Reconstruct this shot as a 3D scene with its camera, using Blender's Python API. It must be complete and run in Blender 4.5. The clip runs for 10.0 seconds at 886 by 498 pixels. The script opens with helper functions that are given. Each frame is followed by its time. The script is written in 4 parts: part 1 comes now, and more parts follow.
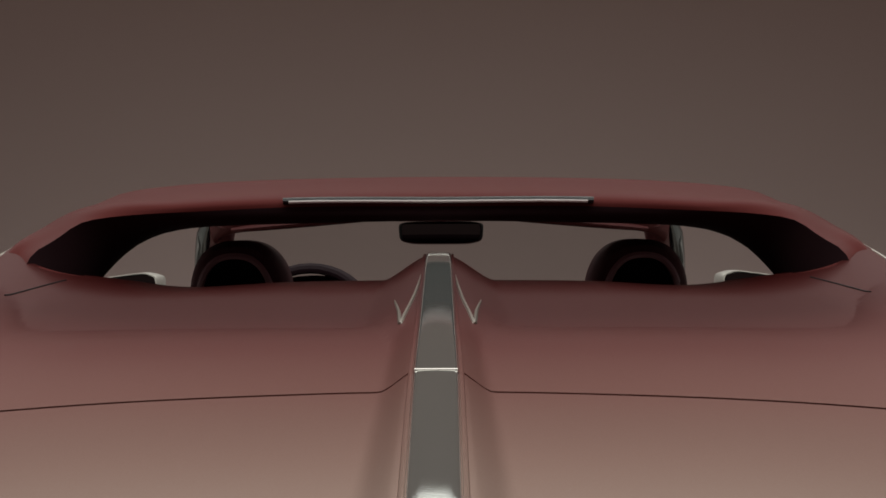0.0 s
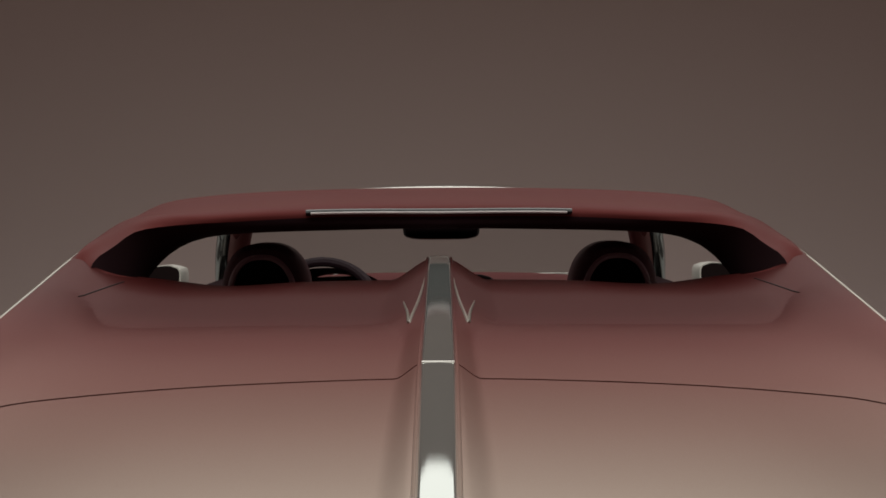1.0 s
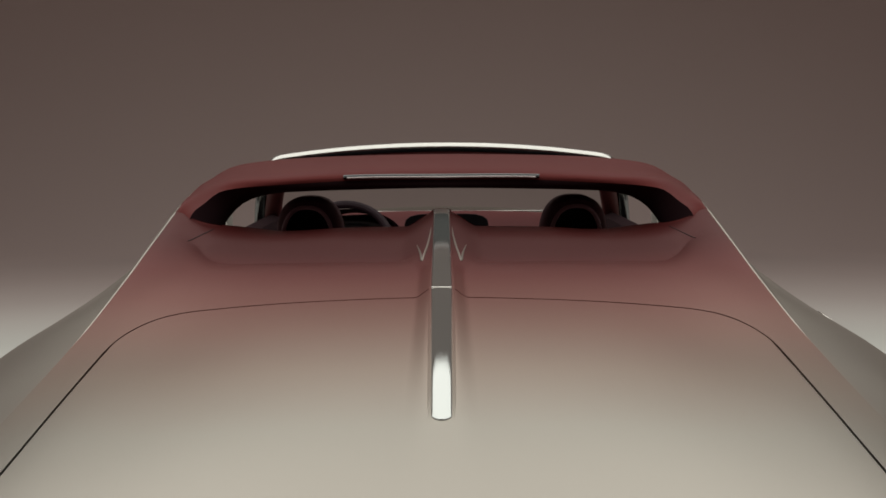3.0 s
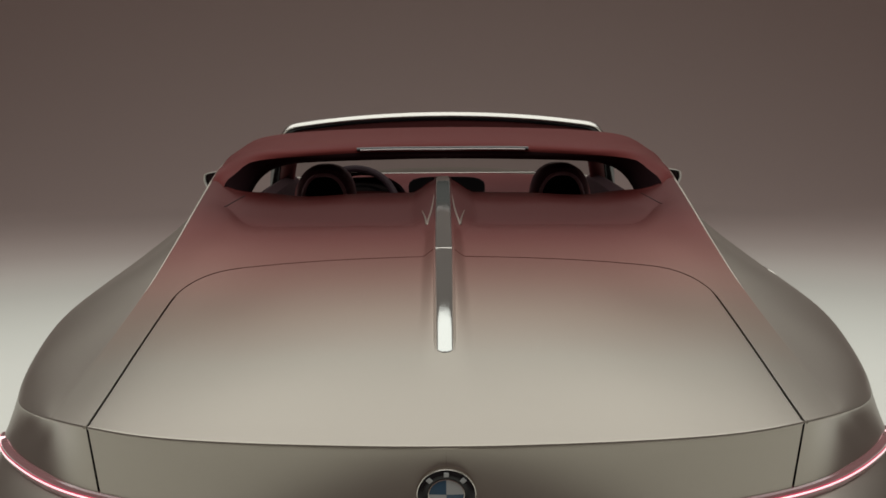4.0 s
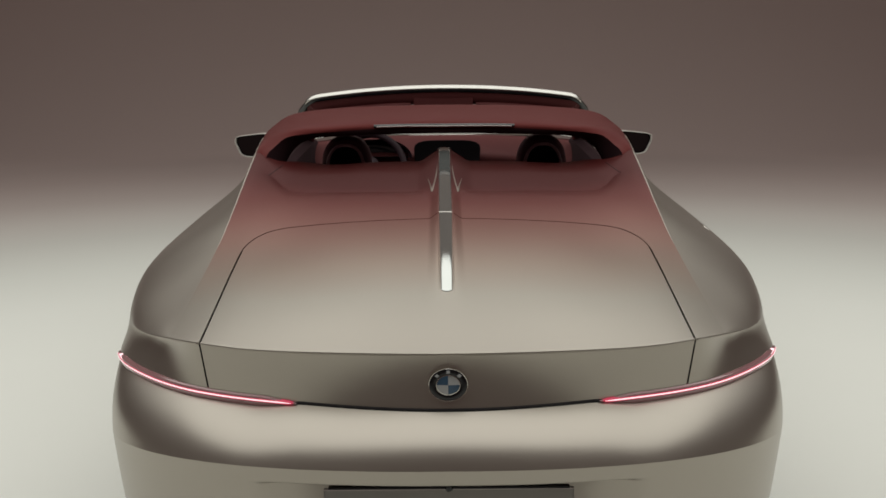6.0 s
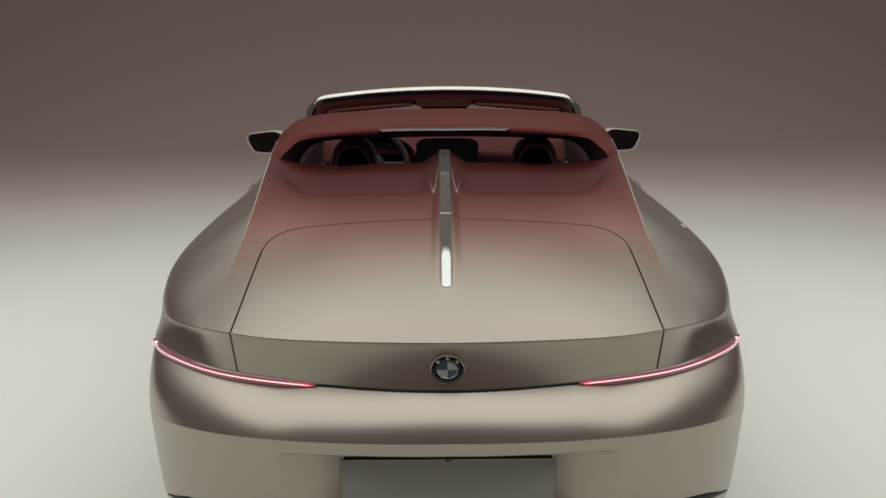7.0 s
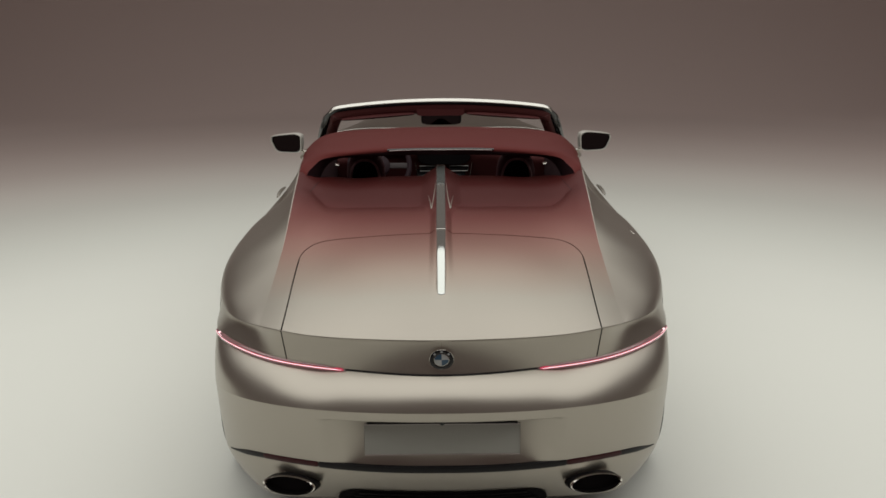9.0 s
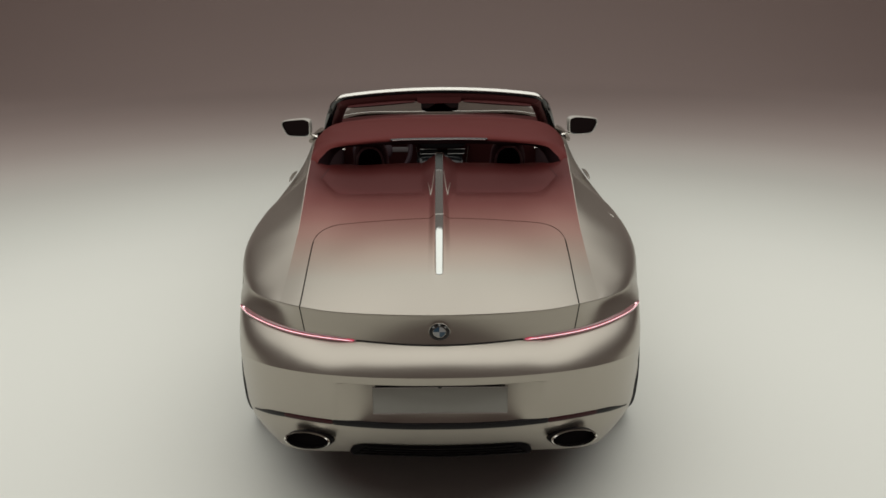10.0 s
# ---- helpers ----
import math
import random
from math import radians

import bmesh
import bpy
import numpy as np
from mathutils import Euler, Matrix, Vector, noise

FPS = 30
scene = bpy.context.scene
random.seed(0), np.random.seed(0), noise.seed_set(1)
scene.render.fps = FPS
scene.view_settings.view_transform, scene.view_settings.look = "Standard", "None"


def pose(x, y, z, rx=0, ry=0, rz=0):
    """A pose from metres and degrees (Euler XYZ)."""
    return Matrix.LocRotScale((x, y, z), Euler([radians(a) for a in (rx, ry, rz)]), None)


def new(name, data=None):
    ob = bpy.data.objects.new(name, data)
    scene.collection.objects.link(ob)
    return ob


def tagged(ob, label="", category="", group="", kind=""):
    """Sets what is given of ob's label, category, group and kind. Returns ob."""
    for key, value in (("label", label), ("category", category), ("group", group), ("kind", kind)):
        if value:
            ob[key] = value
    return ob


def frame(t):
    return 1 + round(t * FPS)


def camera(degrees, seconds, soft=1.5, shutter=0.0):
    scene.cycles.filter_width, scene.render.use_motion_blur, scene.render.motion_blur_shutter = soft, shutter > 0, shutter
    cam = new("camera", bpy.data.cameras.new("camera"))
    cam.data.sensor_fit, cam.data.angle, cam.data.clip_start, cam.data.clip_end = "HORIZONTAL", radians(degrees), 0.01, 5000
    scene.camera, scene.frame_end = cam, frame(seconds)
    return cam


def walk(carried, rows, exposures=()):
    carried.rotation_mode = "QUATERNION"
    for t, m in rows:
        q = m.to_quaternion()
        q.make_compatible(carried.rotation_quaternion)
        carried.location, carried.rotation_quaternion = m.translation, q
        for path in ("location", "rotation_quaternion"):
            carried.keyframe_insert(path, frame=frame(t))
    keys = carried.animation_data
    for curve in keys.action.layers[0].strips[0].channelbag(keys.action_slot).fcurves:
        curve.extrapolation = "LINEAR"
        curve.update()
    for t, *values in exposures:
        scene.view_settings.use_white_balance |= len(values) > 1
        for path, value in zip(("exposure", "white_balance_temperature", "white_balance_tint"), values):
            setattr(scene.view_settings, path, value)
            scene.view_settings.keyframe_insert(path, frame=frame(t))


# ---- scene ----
cam = camera(48.0, 10.0, 1.6)
# seconds, place in metres, then yaw, pitch and roll in degrees
ROWS = [
    (0.0, 0.0050, 0.0887, 1.2291, -0.087, -1.258, -0.229),
    (0.5, 0.0045, -0.0369, 1.2534, -0.093, -1.741, -0.285),
    (1.0, 0.0047, -0.1855, 1.2832, -0.081, -2.441, -0.319),
    (1.5, 0.0030, -0.3331, 1.3086, -0.063, -3.220, -0.347),
    (2.0, 0.0033, -0.5014, 1.3324, -0.033, -4.296, -0.352),
    (2.5, 0.0045, -0.6808, 1.3622, 0.002, -5.560, -0.340),
    (4.0, -0.0033, -1.2457, 1.4750, -0.044, -9.626, -0.402),
    (4.5, -0.0050, -1.4063, 1.5183, -0.008, -10.965, -0.392),
    (5.0, -0.0093, -1.5657, 1.5583, -0.015, -11.868, -0.395),
    (5.5, -0.0087, -1.7237, 1.6016, 0.000, -12.481, -0.430),
    (6.0, -0.0096, -1.8941, 1.6525, -0.033, -13.040, -0.446),
    (7.5, -0.0066, -2.3461, 1.8638, 0.017, -14.585, -0.405),
    (8.0, 0.0005, -2.5373, 1.9827, 0.017, -15.144, -0.385),
    (8.5, 0.0052, -2.7459, 2.1033, 0.003, -16.048, -0.418),
    (9.0, 0.0059, -2.9730, 2.2293, -0.026, -17.188, -0.434),
    (9.5, 0.0113, -3.1855, 2.3317, -0.008, -18.089, -0.483),
    (10.0, 0.0168, -3.4205, 2.4574, 0.008, -19.236, -0.530),
]
walk(cam, [(t, pose(x, y, z, 0, 0, yaw) @ pose(0, 0, 0, 90 + pitch) @ pose(0, 0, 0, 0, 0, roll)) for t, x, y, z, yaw, pitch, roll in ROWS])

# ---- light: one large overhead softbox in a dim studio ----
scene.view_settings.exposure = 0.0
world = bpy.data.worlds.new("studio_air")
scene.world = world
world.use_nodes = True
world.node_tree.nodes["Background"].inputs[0].default_value = (0.30, 0.22, 0.20, 1)
world.node_tree.nodes["Background"].inputs[1].default_value = 0.30
soft = bpy.data.lights.new("softbox_light", "AREA")
soft.shape, soft.size, soft.size_y, soft.energy, soft.color = "RECTANGLE", 14.0, 8.55, 530, (0.985, 1.0, 0.95)
lamp = new("softbox_light", soft)
lamp.matrix_world = pose(0, 2.17, 4.6)


# ---- materials ----
def material(name, base, rough=0.5, metal=0.0, coat=0.0, grain=0.0, scale=400.0, mottle=0.0, coat_rough=0.06):
    """A principled material with fine grain in relief and a slow mottle in colour."""
    m = bpy.data.materials.new(name)
    m.use_nodes = True
    nt = m.node_tree
    p = nt.nodes["Principled BSDF"]
    p.inputs["Base Color"].default_value = (*base, 1)
    p.inputs["Roughness"].default_value = rough
    p.inputs["Metallic"].default_value = metal
    p.inputs["Coat Weight"].default_value = coat
    p.inputs["Coat Roughness"].default_value = coat_rough
    geo = nt.nodes.new("ShaderNodeNewGeometry")
    if grain:
        n = nt.nodes.new("ShaderNodeTexNoise")
        n.inputs["Scale"].default_value = scale
        b = nt.nodes.new("ShaderNodeBump")
        b.inputs["Strength"].default_value = grain
        b.inputs["Distance"].default_value = 0.001
        nt.links.new(geo.outputs["Position"], n.inputs["Vector"])
        nt.links.new(n.outputs["Fac"], b.inputs["Height"])
        nt.links.new(b.outputs["Normal"], p.inputs["Normal"])
    if mottle:
        n = nt.nodes.new("ShaderNodeTexNoise")
        n.inputs["Scale"].default_value = 2.3
        n.inputs["Detail"].default_value = 5
        mix = nt.nodes.new("ShaderNodeMix")
        mix.data_type = "RGBA"
        mix.inputs[6].default_value = (*[c * (1 - mottle) for c in base], 1)
        mix.inputs[7].default_value = (*[min(1, c * (1 + mottle)) for c in base], 1)
        nt.links.new(geo.outputs["Position"], n.inputs["Vector"])
        nt.links.new(n.outputs["Fac"], mix.inputs[0])
        nt.links.new(mix.outputs[2], p.inputs["Base Color"])
    return m


SILVER = (0.405, 0.370, 0.324)
RED = (0.074, 0.0120, 0.0112)


def fade_paint(name):
    """Car paint that fades along the car from silver at the tail to red-brown at the roof band, with metal flakes."""
    m = material(name, SILVER, 0.35, 0.86, 0.04, coat_rough=0.14)
    nt = m.node_tree
    p = nt.nodes["Principled BSDF"]
    geo = nt.nodes.new("ShaderNodeNewGeometry")
    sep = nt.nodes.new("ShaderNodeSeparateXYZ")
    rng = nt.nodes.new("ShaderNodeMapRange")
    rng.inputs["From Min"].default_value, rng.inputs["From Max"].default_value = 0.10, 1.35
    flake = nt.nodes.new("ShaderNodeTexNoise")
    flake.inputs["Scale"].default_value = 900
    shift = nt.nodes.new("ShaderNodeMath")
    shift.operation = "MULTIPLY_ADD"
    shift.inputs[1].default_value, shift.inputs[2].default_value = 0.10, -0.05
    add = nt.nodes.new("ShaderNodeMath")
    ramp = nt.nodes.new("ShaderNodeValToRGB")
    ramp.color_ramp.elements[0].color, ramp.color_ramp.elements[1].color = (*SILVER, 1), (*RED, 1)
    for at, tone in ((0.20, (0.388, 0.356, 0.310)), (0.36, (0.366, 0.284, 0.236)), (0.52, (0.312, 0.182, 0.151)), (0.66, (0.228, 0.096, 0.081)), (0.80, (0.156, 0.044, 0.039)), (0.92, (0.097, 0.0182, 0.0166))):
        ramp.color_ramp.elements.new(at).color = (*tone, 1)
    nt.links.new(geo.outputs["Position"], sep.inputs[0])
    nt.links.new(geo.outputs["Position"], flake.inputs["Vector"])
    wide = nt.nodes.new("ShaderNodeMath")
    wide.operation = "ABSOLUTE"
    lag = nt.nodes.new("ShaderNodeMapRange")
    lag.interpolation_type = "SMOOTHSTEP"
    lag.inputs["From Min"].default_value, lag.inputs["From Max"].default_value = 0.32, 0.67
    lag.inputs["To Min"].default_value, lag.inputs["To Max"].default_value = 0.0, 0.11
    late = nt.nodes.new("ShaderNodeMath")
    late.operation = "SUBTRACT"
    nt.links.new(sep.outputs["X"], wide.inputs[0])
    nt.links.new(wide.outputs[0], lag.inputs["Value"])
    nt.links.new(sep.outputs["Y"], late.inputs[0])
    nt.links.new(lag.outputs[0], late.inputs[1])
    nt.links.new(late.outputs[0], add.inputs[0])
    nt.links.new(flake.outputs["Fac"], shift.inputs[0])
    nt.links.new(shift.outputs[0], add.inputs[1])
    nt.links.new(add.outputs[0], rng.inputs["Value"])
    nt.links.new(rng.outputs[0], ramp.inputs[0])
    nt.links.new(ramp.outputs[0], p.inputs["Base Color"])
    for socket, silver, red in (("Metallic", 0.86, 0.56), ("Roughness", 0.35, 0.46)):
        turn = nt.nodes.new("ShaderNodeMapRange")
        turn.inputs["From Min"].default_value, turn.inputs["From Max"].default_value = 0.40, 0.88
        turn.inputs["To Min"].default_value, turn.inputs["To Max"].default_value = silver, red
        nt.links.new(rng.outputs[0], turn.inputs["Value"])
        nt.links.new(turn.outputs[0], p.inputs[socket])
    return m


PAINT = fade_paint("fading_paint")
PAINT.node_tree.nodes["Principled BSDF"].inputs["Specular IOR Level"].default_value = 0.18
METAL_PAINT = material("silver_paint", SILVER, 0.32, 0.88, 0.05, grain=0.02, scale=900, mottle=0.02, coat_rough=0.14)
RED_PAINT = material("red_brown_paint", (0.098, 0.0182, 0.0166), 0.56, 0.40, 0.0, grain=0.02, scale=900, coat_rough=0.12)
RED_PAINT.node_tree.nodes["Principled BSDF"].inputs["Specular IOR Level"].default_value = 0.12
TRIM = material("dark_anodised_trim", (0.58, 0.60, 0.575), 0.035, 0.86, 0.0, grain=0.02, scale=600)
FRAME = material("satin_aluminium", (0.60, 0.585, 0.545), 0.24, 0.95, grain=0.02, scale=700)
CHROME = material("satin_chrome", (0.80, 0.77, 0.71), 0.2, 1.0, grain=0.02, scale=700)
BLACK = material("black_plastic", (0.012, 0.011, 0.012), 0.45, grain=0.1, scale=500)
STRIP = material("pale_lamp_strip", (0.50, 0.44, 0.43), 0.35, 0.2, 0.3)
GLOSS_BLACK = material("gloss_black", (0.008, 0.008, 0.009), 0.12)
LEATHER = material("red_brown_leather", (0.075, 0.018, 0.018), 0.6, grain=0.4, scale=260, mottle=0.15)
DARK_LEATHER = material("dark_leather", (0.024, 0.012, 0.016), 0.55, grain=0.4, scale=260, mottle=0.15)
DASH_LEATHER = material("dark_red_leather", (0.060, 0.0155, 0.0155), 0.65, grain=0.4, scale=260, mottle=0.15)
CARD = material("dark_red_trim", (0.016, 0.0060, 0.0075), 0.85, grain=0.3, scale=300)
for m in (DASH_LEATHER, CARD):
    m.node_tree.nodes["Principled BSDF"].inputs["Specular IOR Level"].default_value = 0.1
FELT = material("black_felt", (0.004, 0.003, 0.0035), 0.95, grain=0.2, scale=300)
FELT.node_tree.nodes["Principled BSDF"].inputs["Specular IOR Level"].default_value = 0.1
LINING = material("dark_red_felt", (0.020, 0.0080, 0.0100), 0.95, grain=0.2, scale=300)
SPOKE = material("grey_spoke", (0.045, 0.035, 0.036), 0.5, 0.3, grain=0.05)
VENT = material("grey_vent_frame", (0.22, 0.21, 0.20), 0.35, 0.6, grain=0.05)
SHELL = material("plum_leather", (0.088, 0.030, 0.036), 0.6, grain=0.4, scale=260, mottle=0.15)
for m in (LINING, SHELL):
    m.node_tree.nodes["Principled BSDF"].inputs["Specular IOR Level"].default_value = 0.12
MIRROR_SHELL = material("pale_silver_shell", (0.60, 0.575, 0.53), 0.34, 0.35, grain=0.02, scale=900)
PIPING = material("plum_piping", (0.34, 0.18, 0.20), 0.5, grain=0.2, scale=300)
for m in (LEATHER, DARK_LEATHER, BLACK):
    m.node_tree.nodes["Principled BSDF"].inputs["Specular IOR Level"].default_value = 0.18
RUBBER = material("tyre_rubber", (0.018, 0.018, 0.018), 0.75, grain=0.4, scale=160)
MIRROR = material("mirror_glass", (0.07, 0.06, 0.062), 0.02, 1.0)
PLATE = material("grey_plate", (0.275, 0.27, 0.247), 0.45, 0.0, 0.2, grain=0.05, scale=300, mottle=0.06)


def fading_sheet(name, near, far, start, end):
    """Sheet colour, pale round the car and fading to another colour outwards on all sides, light falloff included."""
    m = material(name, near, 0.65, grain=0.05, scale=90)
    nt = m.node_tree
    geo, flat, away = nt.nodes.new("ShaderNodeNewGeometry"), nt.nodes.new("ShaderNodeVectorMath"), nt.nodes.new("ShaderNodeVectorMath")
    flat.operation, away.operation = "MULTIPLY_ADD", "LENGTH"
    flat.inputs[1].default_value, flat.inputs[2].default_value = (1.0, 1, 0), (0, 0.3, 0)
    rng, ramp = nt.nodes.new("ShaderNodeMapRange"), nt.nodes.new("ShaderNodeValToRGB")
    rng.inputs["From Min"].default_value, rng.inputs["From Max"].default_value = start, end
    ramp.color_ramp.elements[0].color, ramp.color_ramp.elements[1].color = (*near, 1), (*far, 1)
    # hue change plus light falloff put into colour; far tones dip, then rise again
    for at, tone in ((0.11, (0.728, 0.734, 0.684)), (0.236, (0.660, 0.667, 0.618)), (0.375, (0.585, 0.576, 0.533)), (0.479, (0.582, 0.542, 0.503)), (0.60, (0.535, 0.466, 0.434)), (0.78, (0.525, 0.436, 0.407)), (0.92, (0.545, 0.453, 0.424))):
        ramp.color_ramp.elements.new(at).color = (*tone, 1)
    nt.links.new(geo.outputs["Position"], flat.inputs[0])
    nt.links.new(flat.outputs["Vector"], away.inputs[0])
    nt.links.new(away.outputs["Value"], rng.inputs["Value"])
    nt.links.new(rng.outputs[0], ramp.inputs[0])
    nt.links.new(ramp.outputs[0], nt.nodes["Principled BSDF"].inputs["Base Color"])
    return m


WALL = fading_sheet("backdrop_hue_falloff", (0.755, 0.76, 0.708), (0.590, 0.490, 0.459), 3.8, 11.2)


def glowing(name, base, strength):
    m = material(name, base, 0.3)
    p = m.node_tree.nodes["Principled BSDF"]
    p.inputs["Emission Color"].default_value = (*base, 1)
    p.inputs["Emission Strength"].default_value = strength
    return m


LAMP_RED = glowing("red_lamp_tube", (0.62, 0.05, 0.11), 0.36)
LAMP_CORE = glowing("pale_lamp_core", (1.0, 0.66, 0.71), 1.05)
LAMP_LENS = material("rose_lens", (0.36, 0.18, 0.19), 0.12, 0.0, 0.8)
REFLECTOR = material("dark_red_reflector", (0.040, 0.003, 0.005), 0.4)
REFLECTOR.node_tree.nodes["Principled BSDF"].inputs["Specular IOR Level"].default_value = 0.2


# ---- helpers for building ----
def mesh_from(name, verts, faces, mat, normals=None, smooth=True):
    me = bpy.data.meshes.new(name)
    me.from_pydata([tuple(v) for v in verts], [], faces)
    me.materials.append(mat)
    if smooth:
        me.shade_smooth()
    me.update()
    if normals is not None:
        me.normals_split_custom_set_from_vertices([tuple(n) for n in normals])
    return me


def child(name, me, parent, label=""):
    ob = new(name, me)
    ob.parent = parent
    return tagged(ob, label)


def part(name, bm, mat, parent, label="", smooth=True, sharp=35):
    """One bmesh as one mesh object under a thing or a part."""
    bmesh.ops.recalc_face_normals(bm, faces=bm.faces)
    me = bpy.data.meshes.new(name)
    bm.to_mesh(me)
    bm.free()
    me.materials.append(mat)
    if smooth:
        me.shade_smooth()
        me.set_sharp_from_angle(angle=radians(sharp))
    return child(name, me, parent, label)


def spline(knots, values):
    """A natural cubic through values (rows) at the knots, as a function of an array."""
    k, v = np.array(knots, float), np.array(values, float)
    n, h = len(k), np.diff(k)
    a, b = np.zeros((n, n)), np.zeros((n,) + v.shape[1:])
    a[0, 0] = a[-1, -1] = 1
    for i in range(1, n - 1):
        a[i, i - 1:i + 2] = h[i - 1], 2 * (h[i - 1] + h[i]), h[i]
        b[i] = 3 * ((v[i + 1] - v[i]) / h[i] - (v[i] - v[i - 1]) / h[i - 1])
    c = np.linalg.solve(a, b)

    def at(q):
        q = np.asarray(q, float)
        i = np.clip(np.searchsorted(k, q) - 1, 0, n - 2)
        d, hh = q - k[i], h[i]
        if v.ndim > 1:
            d, hh = d[..., None], hh[..., None]
        return v[i] + d * ((v[i + 1] - v[i]) / hh - hh * (2 * c[i] + c[i + 1]) / 3) + c[i] * d ** 2 + (c[i + 1] - c[i]) / (3 * hh) * d ** 3
    return at


def step(a, b, q):
    q = np.clip((np.asarray(q, float) - a) / (b - a), 0, 1)
    return q * q * (3 - 2 * q)


def grid_faces(rows, cols, loop=False, start=0, flip=False):
    out = []
    for i in range(rows - 1):
        for j in range(cols if loop else cols - 1):
            q = (start + i * cols + j, start + i * cols + (j + 1) % cols, start + (i + 1) * cols + (j + 1) % cols, start + (i + 1) * cols + j)
            out.append(q[::-1] if flip else q)
    return out


def tube(bm, path, radius, sides=8, closed=False, flat=1.0):
    """A round or flattened bar along a path of points; radius may be a list."""
    pts = [Vector(p) for p in path]
    n = len(pts)
    rings = []
    for i, p in enumerate(pts):
        a, b = pts[i - 1] if i or closed else p, pts[(i + 1) % n] if i < n - 1 or closed else p
        d = (b - a).normalized()
        up = Vector((0, 0, 1)) if abs(d.z) < 0.95 else Vector((0, 1, 0))
        s = d.cross(up).normalized()
        u = s.cross(d)
        r = radius[i] if isinstance(radius, (list, tuple)) else radius
        rings.append([bm.verts.new(p + s * r * math.cos(t) + u * r * flat * math.sin(t)) for t in (2 * math.pi * k / sides for k in range(sides))])
    for i in range(n if closed else n - 1):
        a, b = rings[i], rings[(i + 1) % n]
        for k in range(sides):
            bm.faces.new((a[k], a[(k + 1) % sides], b[(k + 1) % sides], b[k]))
    if not closed:
        bm.faces.new(rings[0])
        bm.faces.new(rings[-1])


def box(bm, size, m, bevel=0.0, segments=2):
    r = bmesh.ops.create_cube(bm, size=1, matrix=m @ Matrix.Diagonal((*size, 1)))
    if bevel:
        edges = list({e for v in r["verts"] for e in v.link_edges})
        bmesh.ops.bevel(bm, geom=edges, offset=bevel, segments=segments, affect="EDGES", profile=0.5)
    return r["verts"]


def lathe(bm, profile, m, sides=48):
    """Spins (radius, along) pairs round the local z axis."""
    rings = [[bm.verts.new(m @ Vector((r * math.cos(t), r * math.sin(t), a))) for t in (2 * math.pi * k / sides for k in range(sides))] for r, a in profile]
    for a, b in zip(rings, rings[1:]):
        for k in range(sides):
            bm.faces.new((a[k], a[(k + 1) % sides], b[(k + 1) % sides], b[k]))
    return rings


def outline(points, m, inset=0.0, along=0.0, n=8):
    """A rounded closed outline in the local x, z plane."""
    c = np.mean(points, axis=0)
    out = []
    k = len(points)
    for i in range(k):
        a, b, d = (np.array(points[(i + j) % k], float) for j in (-1, 0, 1))
        p0, p1 = b + (a - b) * 0.28, b + (d - b) * 0.28
        for t in np.linspace(0, 1, n):
            q = (1 - t) ** 2 * p0 + 2 * t * (1 - t) * b + t * t * p1
            q = c + (q - c) * (1 - inset)
            out.append(m @ Vector((q[0], along, q[1])))
    return out


def stacked(bm, rings, close=(True, True)):
    rows = [[bm.verts.new(p) for p in r] for r in rings]
    n = len(rows[0])
    for a, b in zip(rows, rows[1:]):
        for k in range(n):
            bm.faces.new((a[k], a[(k + 1) % n], b[(k + 1) % n], b[k]))
    if close[0]:
        bm.faces.new(rows[0])
    if close[1]:
        bm.faces.new(rows[-1])


# ---- studio: floor and curved backdrop ----
def sheet(name, path, width, mat, label, category):
    """A sheet swept across x along a path of (y, z)."""
    verts, n = [], len(path)
    for y, z in path:
        verts += [(-width, y, z), (width, y, z)]
    ob = new(name, mesh_from(name, verts, grid_faces(n, 2, flip=True), mat))
    return tagged(ob, label, category, kind="structure")


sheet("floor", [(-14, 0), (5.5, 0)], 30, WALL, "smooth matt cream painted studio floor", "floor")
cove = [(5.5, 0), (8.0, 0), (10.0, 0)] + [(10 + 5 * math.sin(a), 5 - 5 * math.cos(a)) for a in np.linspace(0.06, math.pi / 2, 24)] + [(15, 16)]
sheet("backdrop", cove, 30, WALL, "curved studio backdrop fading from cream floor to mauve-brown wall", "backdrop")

# ---- the car: shape ----
car = tagged(new("car"), "silver convertible whose paint fades to red-brown, roof open", "car")

DECK_Y = [-0.1, 0.05, 0.25, 0.5, 0.75, 0.93, 1.08, 1.165, 1.22, 1.35, 1.5, 1.65, 1.85]
DECK_X = [0, 0.15, 0.30, 0.45, 0.57, 0.66]
DECK_Z = [
    (0.9643, 0.9617, 0.9492, 0.9279, 0.9020, 0.8720),
    (0.9808, 0.9786, 0.9665, 0.9458, 0.9216, 0.8948),
    (1.0092, 1.0082, 1.0000, 0.9781, 0.9516, 0.9218),
    (1.0442, 1.0437, 1.0362, 1.0171, 0.9909, 0.9604),
    (1.0745, 1.0734, 1.0667, 1.0488, 1.0288, 1.0044),
    (1.0899, 1.0886, 1.0850, 1.0733, 1.0584, 1.0380),
    (1.1026, 1.1020, 1.1010, 1.0955, 1.0866, 1.0691),
    (1.1097, 1.1091, 1.1082, 1.1056, 1.0999, 1.0869),
    (1.1144, 1.1140, 1.1132, 1.1113, 1.1073, 1.0988),
    (1.1237, 1.1232, 1.1223, 1.1213, 1.1226, 1.1280),
    (1.1315, 1.1308, 1.1295, 1.1284, 1.1395, 1.1614),
    (1.1376, 1.1366, 1.1338, 1.1313, 1.1563, 1.1951),
    (1.1435, 1.1426, 1.1379, 1.1342, 1.1746, 1.2327),
]
_rows = spline(DECK_Y, DECK_Z)
